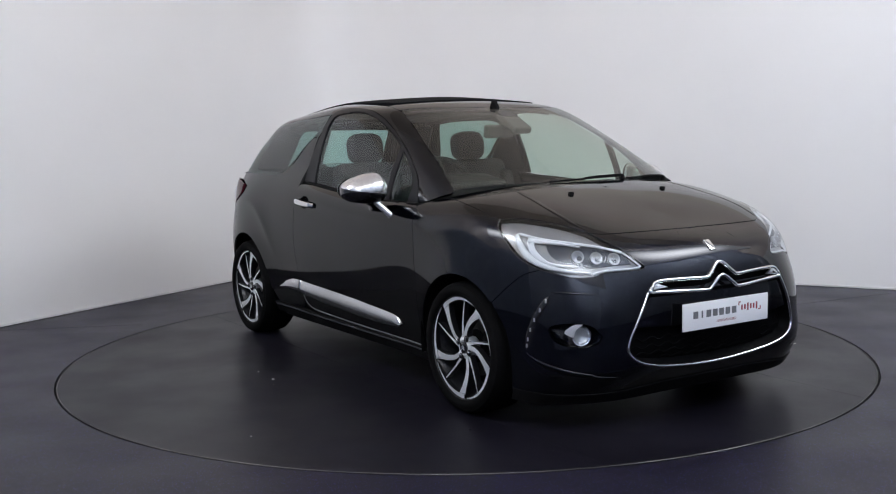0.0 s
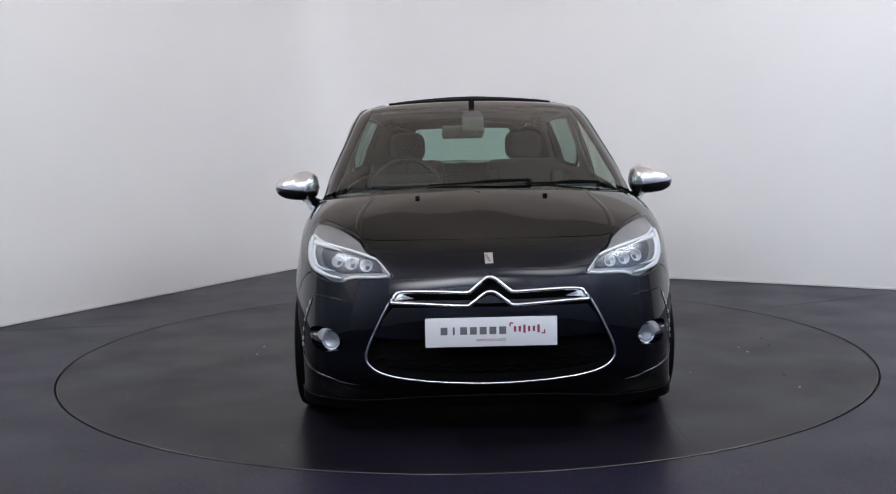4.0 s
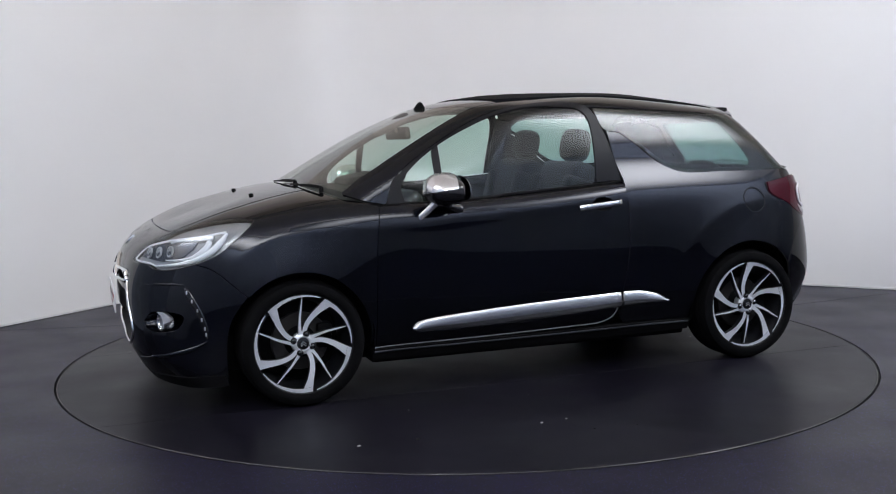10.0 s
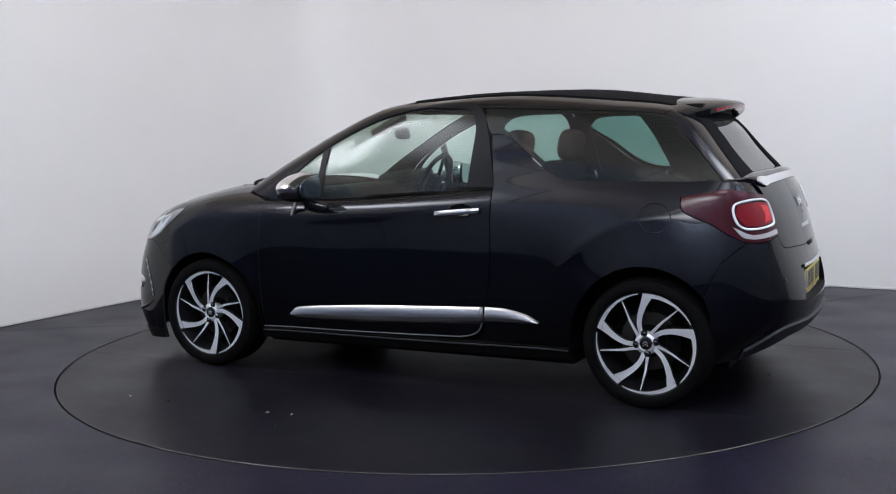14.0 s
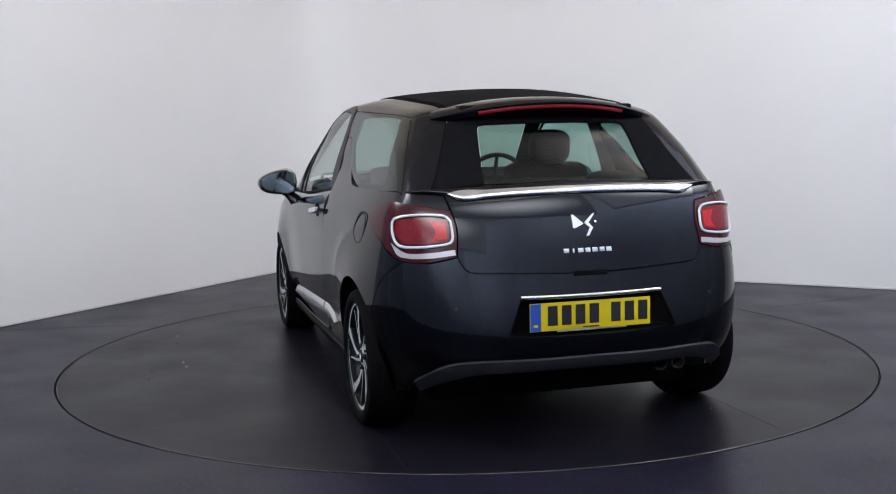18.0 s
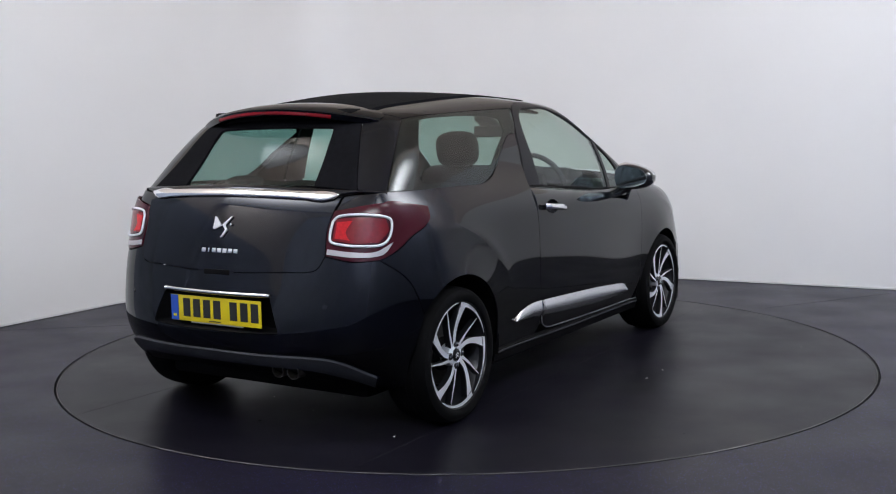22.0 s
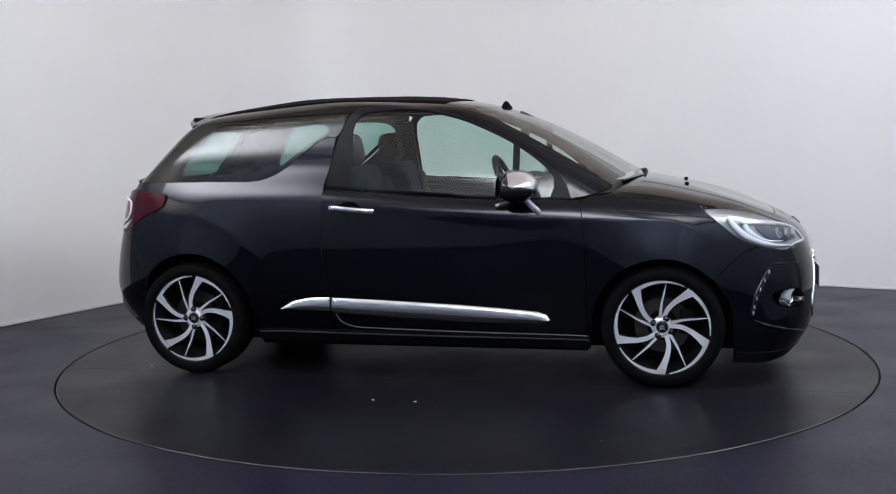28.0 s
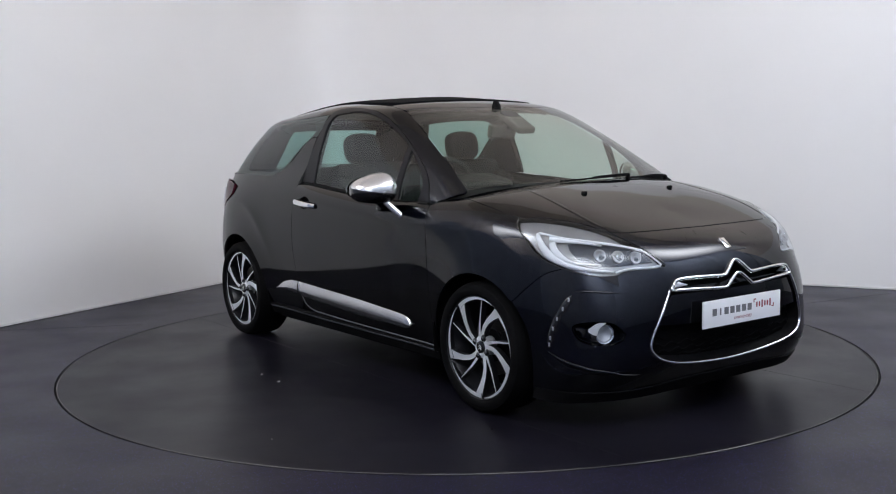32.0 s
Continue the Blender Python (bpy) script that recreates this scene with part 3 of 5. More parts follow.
# ---------------------------------------------------------------- car: body design lines
# one list per section, bottom to top; x forward, y to the car's left, z up
BODY = Surface([
    [(1.80, 0, .14), (1.885, 0, .27), (1.913, 0, .40), (1.922, 0, .53), (1.895, 0, .67), (1.84, 0, .755), (1.755, 0, .806), (1.65, 0, .842), (1.53, 0, .883)],
    [(1.79, .28, .138), (1.874, .28, .27), (1.902, .28, .40), (1.908, .28, .53), (1.878, .28, .665), (1.815, .28, .755), (1.73, .27, .81), (1.60, .2, .862), (1.42, 0, .922)],
    [(1.76, .52, .132), (1.852, .52, .26), (1.868, .505, .40), (1.866, .50, .53), (1.83, .48, .665), (1.77, .49, .76), (1.69, .46, .82), (1.53, .32, .888), (1.30, 0, .957)],
    [(1.64, .735, .125), (1.715, .725, .26), (1.742, .697, .40), (1.74, .68, .53), (1.71, .665, .66), (1.65, .665, .765), (1.56, .61, .855), (1.40, .40, .93), (1.18, 0, .985)],
    [(1.47, .80, .125), (1.50, .80, .27), (1.52, .80, .40), (1.525, .795, .53), (1.50, .785, .66), (1.46, .77, .78), (1.40, .705, .878), (1.28, .45, .955), (1.08, 0, 1.005)],
    [(1.15, .815, .17), (1.15, .845, .29), (1.15, .866, .42), (1.15, .868, .55), (1.15, .852, .69), (1.15, .818, .815), (1.14, .745, .922), (1.10, .48, .985), (.97, 0, 1.02)],
    [(.78, .785, .18), (.78, .812, .29), (.78, .832, .42), (.78, .843, .55), (.78, .848, .69), (.78, .838, .82), (.80, .775, .935), (.84, .5, .99), (.82, 0, 1.01)],
    [(.35, .78, .18), (.35, .815, .29), (.35, .838, .42), (.35, .848, .55), (.35, .853, .69), (.35, .845, .82), (.35, .795, .93), (.35, .5, .95), (.35, 0, .95)],
    [(-.1, .78, .18), (-.1, .817, .29), (-.1, .84, .42), (-.1, .85, .55), (-.1, .855, .69), (-.1, .846, .84), (-.1, .79, .955), (-.1, .5, .97), (-.1, 0, .97)],
    [(-.5, .78, .18), (-.5, .817, .29), (-.5, .84, .42), (-.5, .85, .55), (-.5, .855, .69), (-.5, .843, .86), (-.5, .785, .985), (-.5, .5, 1.0), (-.5, 0, 1.0)],
    [(-.9, .785, .19), (-.9, .815, .29), (-.9, .838, .42), (-.9, .849, .55), (-.9, .852, .70), (-.9, .832, .87), (-.9, .76, 1.01), (-.9, .5, 1.02), (-.9, 0, 1.02)],
    [(-1.3, .81, .2), (-1.3, .845, .30), (-1.3, .868, .43), (-1.3, .872, .56), (-1.3, .855, .70), (-1.3, .818, .87), (-1.3, .745, 1.015), (-1.25, .5, 1.03), (-1.2, 0, 1.03)],
    [(-1.56, .765, .2), (-1.595, .79, .31), (-1.61, .812, .44), (-1.612, .82, .57), (-1.605, .81, .71), (-1.59, .785, .86), (-1.57, .73, 1.02), (-1.48, .48, 1.035), (-1.40, 0, 1.035)],
    [(-1.71, .63, .225), (-1.79, .66, .32), (-1.83, .68, .44), (-1.822, .685, .57), (-1.80, .685, .71), (-1.76, .675, .87), (-1.695, .65, 1.025), (-1.58, .40, 1.04), (-1.50, 0, 1.04)],
    [(-1.83, .37, .262), (-1.917, .38, .335), (-1.945, .385, .44), (-1.925, .39, .57), (-1.885, .39, .71), (-1.838, .39, .87), (-1.755, .38, 1.032), (-1.66, .25, 1.045), (-1.58, 0, 1.045)],
    [(-1.86, 0, .272), (-1.948, 0, .34), (-1.972, 0, .44), (-1.95, 0, .57), (-1.912, 0, .71), (-1.868, 0, .87), (-1.785, 0, 1.035), (-1.72, 0, 1.048), (-1.65, 0, 1.05)],
])
CABIN = Surface([
    [(1.06, 0, 1.0), (.86, 0, 1.117), (.66, 0, 1.227), (.46, 0, 1.321), (.27, 0, 1.391), (.08, 0, 1.435), (-.10, 0, 1.457)],
    [(1.02, .40, .997), (.82, .385, 1.113), (.63, .37, 1.221), (.44, .35, 1.312), (.24, .33, 1.388), (.06, .27, 1.431), (-.25, 0, 1.466)],
    [(.90, .712, .977), (.72, .68, 1.085), (.54, .645, 1.187), (.36, .61, 1.285), (.17, .567, 1.374), (-.05, .43, 1.428), (-.40, 0, 1.469)],
    [(.72, .768, .926), (.57, .742, 1.040), (.41, .71, 1.145), (.24, .678, 1.247), (.05, .632, 1.352), (-.20, .49, 1.427), (-.55, 0, 1.469)],
    [(.40, .785, .935), (.32, .764, 1.04), (.22, .732, 1.142), (.10, .70, 1.245), (-.05, .655, 1.357), (-.35, .49, 1.434), (-.70, 0, 1.467)],
    [(.0, .785, .955), (.0, .76, 1.06), (-.04, .733, 1.152), (-.10, .70, 1.255), (-.20, .648, 1.368), (-.50, .49, 1.436), (-.80, 0, 1.465)],
    [(-.42, .778, .98), (-.42, .754, 1.08), (-.43, .726, 1.167), (-.44, .693, 1.254), (-.45, .64, 1.366), (-.65, .485, 1.433), (-.90, 0, 1.461)],
    [(-.87, .757, 1.0), (-.86, .733, 1.09), (-.85, .705, 1.177), (-.84, .668, 1.263), (-.83, .617, 1.352), (-.90, .46, 1.417), (-1.0, 0, 1.451)],
    [(-1.35, .735, 1.01), (-1.30, .713, 1.09), (-1.25, .684, 1.176), (-1.20, .646, 1.254), (-1.14, .597, 1.337), (-1.12, .45, 1.394), (-1.12, 0, 1.436)],
    [(-1.63, .695, 1.02), (-1.56, .672, 1.10), (-1.49, .643, 1.18), (-1.405, .604, 1.262), (-1.32, .558, 1.335), (-1.26, .42, 1.383), (-1.23, 0, 1.421)],
    [(-1.715, .50, 1.025), (-1.645, .49, 1.10), (-1.575, .477, 1.18), (-1.51, .463, 1.26), (-1.43, .435, 1.332), (-1.37, .31, 1.371), (-1.33, 0, 1.41)],
    [(-1.732, 0, 1.03), (-1.668, 0, 1.10), (-1.608, 0, 1.18), (-1.55, 0, 1.26), (-1.48, 0, 1.33), (-1.43, 0, 1.362), (-1.41, 0, 1.40)],
])


def full_shoulder(low, high, bulge):
    """A design point half way between two others, pushed outwards."""
    return tuple((a + b) / 2 + c for a, b, c in zip(low, high, (0, bulge, 0)))


HAUNCH = Surface([BODY.columns[i][:6] + [full_shoulder(BODY.columns[i][5], CABIN.columns[j][1], .010)] + CABIN.columns[j][1:5] for i, j in ((8, 5), (9, 6), (10, 7), (11, 8), (12, 9))]
                 + [BODY.columns[13][:6] + [full_shoulder(BODY.columns[13][5], (-1.715, .66, .98), .002), (-1.715, .66, .98), (-1.67, .645, 1.05), (-1.60, .625, 1.12), (-1.53, .59, 1.19)],
                    BODY.columns[14][:6] + [full_shoulder(BODY.columns[14][5], (-1.785, .385, .99), 0), (-1.785, .385, .99), (-1.74, .375, 1.06), (-1.68, .37, 1.13), (-1.62, .36, 1.2)]], ghosts=run_on)
ON_BODY, ON_CABIN, ON_BOTH, ON_HAUNCH = [BODY], [CABIN], [BODY, CABIN], [HAUNCH]

# shared joint lines on the left half
HOOD_LIP = [(1.712, 0, .822), (1.705, .25, .824), (1.688, .45, .826), (1.655, .525, .834)]
HOOD_SIDE = [(1.655, .525, .834), (1.58, .57, .855), (1.48, .635, .876), (1.385, .695, .889), (1.325, .742, .884), (1.14, .745, .922), (.905, .725, .962)]
HOOD_REAR = [(.905, .725, .962), (.98, .50, .985), (1.03, .25, 1.0), (1.05, 0, 1.005)]
LAMP_IN = [(1.655, .525, .834), (1.72, .50, .802), (1.782, .452, .764), (1.818, .415, .73), (1.845, .385, .69)]
LAMP_LOW = [(1.845, .385, .69), (1.836, .44, .681), (1.79, .545, .677), (1.76, .592, .658), (1.70, .66, .658), (1.60, .735, .688), (1.50, .77, .728), (1.42, .777, .79), (1.35, .768, .85), (1.325, .742, .884)]
WING_SEAM = [(1.60, .735, .688), (1.52, .785, .655), (1.385, .84, .535)]
ARCH_F, ARCH_R, ARCH_RADIUS = (1.14, .295), (-1.313, .305), .338


def arch(centre, start, stop, y=.83, n=9, r=ARCH_RADIUS):
    return [(centre[0] + r * math.cos(radians(a)), y, centre[1] + r * math.sin(radians(a))) for a in np.linspace(start, stop, n)]


front_arch_end = (1.385, .84, .535)
DOOR_FRONT = [(.745, .80, .915), (.768, .84, .75), (.776, .835, .50), (.778, .80, .245)]
DOOR_LOW = [(.778, .80, .245), (.3, .80, .252), (-.38, .80, .27), (-.49, .81, .30), (-.535, .83, .39), (-.566, .85, .55), (-.578, .85, .70), (-.575, .83, .86), (-.572, .775, .995)]
BELT = [(-.572, .775, .995), (-.29, .78, .972), (.10, .785, .945), (.40, .785, .925), (.62, .78, .905), (.745, .80, .915)]
DOOR_TOP_OUT = [(.70, .77, .92), (.652, .745, 1.04), (.54, .715, 1.135), (.40, .685, 1.225), (.20, .64, 1.318), (-.02, .60, 1.37), (-.25, .59, 1.388), (-.38, .60, 1.385), (-.455, .62, 1.355), (-.51, .68, 1.25), (-.572, .775, .995)]
GLASS_OUT = [(.60, .775, .915), (.615, .75, 1.02), (.53, .715, 1.11), (.40, .69, 1.205), (.26, .66, 1.27), (.08, .63, 1.33), (-.12, .615, 1.352), (-.31, .615, 1.355), (-.40, .625, 1.34), (-.437, .67, 1.26), (-.425, .77, .99)]
QUARTER_LOW = [(-.53, .70, 1.25), (-.60, .70, 1.245), (-.69, .71, 1.18), (-.78, .725, 1.105), (-.87, .74, 1.045), (-.98, .75, 1.018), (-1.20, .74, 1.017), (-1.45, .73, 1.02), (-1.645, .71, 1.03)]
QUARTER_BACK = [(-1.645, .71, 1.03), (-1.55, .665, 1.125), (-1.44, .615, 1.23), (-1.335, .57, 1.322)]
QUARTER_TOP = [(-1.335, .57, 1.322), (-1.10, .59, 1.34), (-.80, .605, 1.352), (-.47, .615, 1.362)]
CANVAS_SIDE = [(-1.44, .44, 1.33), (-1.56, .505, 1.20), (-1.66, .56, 1.10), (-1.74, .615, 1.03)]
ROOF_SIDE = [(.13, .545, 1.38), (-.1, .52, 1.40), (-.5, .50, 1.42), (-1.0, .47, 1.39), (-1.30, .45, 1.365), (-1.40, .44, 1.345)]
SCREEN_SIDE = [(.895, .69, .978), (.72, .65, 1.082), (.54, .615, 1.182), (.36, .58, 1.282), (.165, .54, 1.372)]
TAIL = [(-1.466, .775, .955), (-1.58, .74, .968), (-1.70, .66, .966), (-1.775, .535, .952)]
TAIL_IN = [(-1.775, .535, .952), (-1.798, .518, .87), (-1.808, .522, .762)]
TAIL_LOW = [(-1.808, .522, .762), (-1.79, .63, .745), (-1.735, .72, .752), (-1.67, .765, .79), (-1.60, .787, .838), (-1.52, .797, .872), (-1.474, .797, .905), (-1.466, .775, .955)]
BOOT_LOW = [(-1.808, .522, .762), (-1.855, .488, .712), (-1.875, .35, .70), (-1.905, .15, .694), (-1.91, 0, .693)]

car = new("car")
tagged(car, "black metallic three-door hatchback car with canvas roof and chrome mirrors", "car")


def pair(name, runs, way, surfaces, material, parents, label="", **more):
    data = sheet(runs, way, surfaces, **more)
    return panel(name, data, material, parents[0], label), panel(name, mirrored(data), material, parents[1], label)


def whole(name, runs, way, surfaces, material, parent, label="", **more):
    data = sheet(runs, way, surfaces, **more)
    return panel(name, joined(data, mirrored(data)), material, parent, label)


BOTH = (car, car)
# bonnet
bonnet = whole("bonnet", [HOOD_LIP, HOOD_SIDE, HOOD_REAR, [(1.05, 0, 1.005), (1.2, 0, .98), (1.4, 0, .925), (1.6, 0, .862), (1.712, 0, .822)]], (0.25, 0.15, 1), ON_BODY, PAINT, car)
# front bumper with the grille mouth left open
MOUTH = [(1.85, 0, .268), (1.86, .25, .275), (1.87, .42, .302), (1.868, .49, .345), (1.868, .492, .40), (1.885, .45, .50), (1.893, .40, .585), (1.892, .365, .632)]
MOUTH_TOP = [(1.892, .365, .632), (1.90, .22, .631), (1.905, .085, .628)]
CHEVRON = [(1.905, .085, .628), (1.90, .045, .652), (1.897, 0, .69)]
FOG_HOLE = [[(1.79, .575, .425), (1.765, .615, .465), (1.72, .68, .472), (1.675, .735, .462), (1.665, .745, .44), (1.69, .72, .395), (1.74, .655, .378), (1.78, .595, .39), (1.79, .575, .425)]]
front_bumper = whole("front_bumper", [HOOD_LIP, LAMP_IN, LAMP_LOW[:6], WING_SEAM, [front_arch_end] + [(1.455, .80, .42), (1.478, .80, .295), (1.475, .80, .13)],
                      [(1.475, .80, .13), (1.64, .735, .125), (1.76, .52, .132), (1.79, .28, .138), (1.80, 0, .14)],
                      [(1.80, 0, .14), (1.85, 0, .22), (1.885, 0, .268)], MOUTH, MOUTH_TOP, CHEVRON,
                      [(1.897, 0, .69), (1.84, 0, .755), (1.712, 0, .822)]], (1, .62, .12), ON_BODY, PAINT, car, holes=[FOG_HOLE])
# wings
wing_runs = [HOOD_SIDE[4:], [(.905, .725, .962), (.82, .76, .935), (.745, .80, .915)], DOOR_FRONT, [(.778, .80, .245), (.80, .80, .24)],
             arch(ARCH_F, 187, 45, .85, 12), [arch(ARCH_F, 45, 45)[0], front_arch_end], WING_SEAM[::-1], LAMP_LOW[5:]]
pair("front_wing", wing_runs, (0.1, 1, .35), ON_BODY, PAINT, BOTH, cell=.014)
# doors


def oval(x, y, z, a, b, axis="y", n=14):
    """A closed oval seen from the side (axis y) or from the front (axis x)."""
    turn = [2 * math.pi * k / n for k in range(n + 1)]
    if axis == "y":
        return [(x + a * math.cos(t), y, z + b * math.sin(t)) for t in turn]
    return [(x - .35 * a * math.cos(t), y + a * math.cos(t), z + b * math.sin(t)) for t in turn]


POCKET = [oval(-.425, .85, .884, .062, .034)]
doors = pair("door", [DOOR_FRONT, DOOR_LOW, BELT], (0, 1, .2), ON_BODY, PAINT, BOTH, "black painted door", holes=[POCKET], cell=.014)
pair("door_frame", [DOOR_TOP_OUT, [(-.572, .775, .995), (-.425, .77, .99)], GLASS_OUT[::-1], [(.60, .775, .915), (.70, .77, .92)]],
     (0, 1, .35), ON_CABIN, FRAME_BLACK, doors, "satin black window frame", off=0.003)
pair("door_glass", [[(.405, .775, .93), (.405, .69, 1.20)], GLASS_OUT[3:], [(-.425, .77, .99), (0, .78, .955), (.405, .775, .93)]],
     (0, 1, .35), ON_CABIN, GLASS_SIDE, doors, "green tinted side glass", back=False, rim=False, off=-0.004)
pair("quarter_light", [[(.60, .775, .915), (.615, .75, 1.02), (.53, .715, 1.11), (.44, .697, 1.178)], [(.44, .697, 1.178), (.44, .775, .928)], [(.44, .775, .928), (.60, .775, .915)]],
     (0, 1, .35), ON_CABIN, GLASS_SIDE, doors, "small green tinted front side glass", back=False, rim=False, off=-0.004)
# rear wings with the fin behind the door
rear_arch = [(ARCH_R[0] + ARCH_RADIUS * math.cos(radians(a)), .82, ARCH_R[1] + ARCH_RADIUS * math.sin(radians(a))) for a in np.linspace(8, 141, 12)]
quarter_runs = [[(-.572, .775, .995), (-.575, .83, .86), (-.578, .85, .70), (-.566, .85, .55), (-.535, .83, .39), (-.53, .81, .30), (-.56, .80, .255)],
                [(-.56, .80, .255), (-.96, .80, .255)], [(-.96, .80, .255), rear_arch[0]], rear_arch,
                [rear_arch[-1], (-1.64, .79, .66), (-1.735, .72, .752)], TAIL_LOW[2:],
                TAIL, [(-1.775, .535, .952), (-1.745, .555, 1.02)], [(-1.745, .555, 1.02), (-1.70, .66, 1.025), (-1.645, .712, 1.028)], QUARTER_LOW[::-1], [(-.53, .70, 1.25), (-.545, .74, 1.13), (-.572, .775, .995)]]
pair("rear_wing", quarter_runs, (-.35, 1, .3), ON_HAUNCH, PAINT, BOTH, cell=.016)
# rear bumper with a well for the number plate
rear_low = [(-1.575, .775, .2), (-1.71, .63, .225), (-1.83, .37, .262), (-1.86, 0, .272)]
PLATE_WELL = [[(-1.945, 0, .607), (-1.93, .16, .607), (-1.92, .298, .605)], [(-1.92, .298, .605), (-1.935, .35, .475), (-1.935, .345, .458)], [(-1.935, .345, .458), (-1.95, .16, .452), (-1.96, 0, .452)]]
whole("rear_bumper", [BOOT_LOW, [(-1.91, 0, .693), (-1.93, 0, .64), (-1.945, 0, .607)], *PLATE_WELL, [(-1.96, 0, .452), (-1.95, 0, .345), (-1.86, 0, .272)], rear_low[::-1],
                      [(-1.575, .775, .2), (-1.61, .81, .32), (-1.605, .82, .43), rear_arch[-1]],
                      [rear_arch[-1], (-1.64, .79, .66), (-1.735, .72, .752)], [(-1.735, .72, .752), (-1.79, .63, .745), (-1.808, .522, .762)]], (-1, .62, .05), ON_BODY, PAINT, car)
# boot lid
BOOT_TOP = [(-1.775, 0, 1.04), (-1.765, .25, 1.036), (-1.745, .555, 1.02)]
boot = whole("boot_lid", [BOOT_TOP, [(-1.745, .555, 1.02), (-1.775, .535, .952)], TAIL_IN, BOOT_LOW, [(-1.91, 0, .693), (-1.89, 0, .80), (-1.86, 0, .89), (-1.82, 0, .97), (-1.775, 0, 1.04)]], (-1, .2, .3), ON_BODY, PAINT, car)
# roof frame: pillars and rails, header, rear pillars
pair("roof_rail", [SCREEN_SIDE, ROOF_SIDE, [(-1.40, .44, 1.345), (-1.335, .57, 1.322)], QUARTER_TOP, [(-.47, .615, 1.362), (-.455, .62, 1.355)], DOOR_TOP_OUT[:9][::-1], [(.70, .77, .92), (.76, .775, .92), (.895, .715, .965)], [(.895, .715, .965), (.895, .69, .978)]],
     (0.15, .75, .75), ON_CABIN, PAINT, BOTH)
HEADER_FRONT = [(.262, 0, 1.39), (.25, .25, 1.386), (.165, .54, 1.372)]
whole("roof_header", [HEADER_FRONT, [(.165, .54, 1.372), (.13, .545, 1.38), (.02, .53, 1.395)], [(.02, .53, 1.395), (.06, .25, 1.425), (.07, 0, 1.432)], [(.07, 0, 1.432), (.16, 0, 1.415), (.262, 0, 1.39)]], (0, .1, 1), ON_CABIN, PAINT, car)
pair("rear_pillar", [QUARTER_BACK, [(-1.335, .57, 1.322), (-1.40, .44, 1.345)], [(-1.40, .44, 1.345), (-1.44, .44, 1.33)], CANVAS_SIDE, [(-1.74, .615, 1.03), (-1.645, .71, 1.03)]],
     (-.7, .8, .35), ON_CABIN, PAINT, BOTH)
# canvas roof and the canvas round the rear window
whole("canvas_roof", [[(.055, 0, 1.43), (.045, .25, 1.425), (.035, .36, 1.42), (.01, .455, 1.40)], [(.01, .455, 1.40), (-.15, .465, 1.41), (-.5, .475, 1.42), (-1.0, .45, 1.40), (-1.36, .42, 1.36)], [(-1.36, .42, 1.36), (-1.385, .2, 1.39), (-1.39, 0, 1.40)], [(-1.39, 0, 1.40), (-.7, 0, 1.46), (.055, 0, 1.43)]],
      (0, .1, 1), ON_CABIN, FABRIC_ROOF, car, "black canvas sliding roof", off=0.006, thick=0.02)
REAR_GLASS = [(-1.52, 0, 1.297), (-1.515, .25, 1.297), (-1.505, .31, 1.29), (-1.52, .335, 1.265), (-1.62, .355, 1.15), (-1.715, .372, 1.053)]
whole("rear_canvas", [[(-1.47, 0, 1.34), (-1.44, .44, 1.33)], CANVAS_SIDE, [(-1.74, .615, 1.03), (-1.77, .4, 1.03), (-1.785, 0, 1.035)], [(-1.785, 0, 1.035), (-1.742, 0, 1.053)], [(-1.742, 0, 1.053), (-1.715, .372, 1.053)], REAR_GLASS[::-1], [(-1.52, 0, 1.297), (-1.47, 0, 1.34)]],
      (-1, .15, .8), ON_CABIN, FABRIC_ROOF, car, "black canvas round the rear window", off=0.003)
whole("rear_window", [REAR_GLASS, [(-1.715, .372, 1.053), (-1.742, 0, 1.053)], [(-1.742, 0, 1.053), (-1.625, 0, 1.18), (-1.52, 0, 1.297)]],
      (-1, .15, .8), ON_CABIN, GLASS_DARK, car, "tinted rear window", back=False, rim=False, off=-0.004)
# windscreen
whole("windscreen", [[(1.05, 0, 1.002), (.99, .40, .995), (.895, .69, .978)], SCREEN_SIDE, HEADER_FRONT[::-1], [(.262, 0, 1.39), (.66, 0, 1.221), (1.05, 0, 1.002)]],
      (.5, .1, 1), ON_CABIN, GLASS_FRONT, car, "green tinted windscreen", back=False, rim=False)
# rear side glass: dark pane with a black printed border
PANE = [(-.575, .68, 1.285), (-.66, .64, 1.33), (-.95, .60, 1.325), (-1.20, .585, 1.312), (-1.25, .60, 1.29), (-1.34, .645, 1.17), (-1.40, .70, 1.055), (-1.25, .725, 1.045), (-.98, .735, 1.045), (-.84, .73, 1.10), (-.72, .705, 1.19), (-.575, .68, 1.285)]
QUARTER = [QUARTER_LOW, QUARTER_BACK, QUARTER_TOP, [(-.47, .615, 1.362), (-.50, .665, 1.28), (-.53, .70, 1.25)]]
glasses = pair("rear_side_glass", QUARTER, (0, 1, .3), ON_CABIN, GLASS_DARK, BOTH, "dark tinted rear side glass", back=False, rim=False, off=0.001)
pair("printed_border", QUARTER, (0, 1, .3), ON_CABIN, BORDER, glasses, "black border behind the glass", holes=[[PANE]], off=-0.006, thick=0.004)


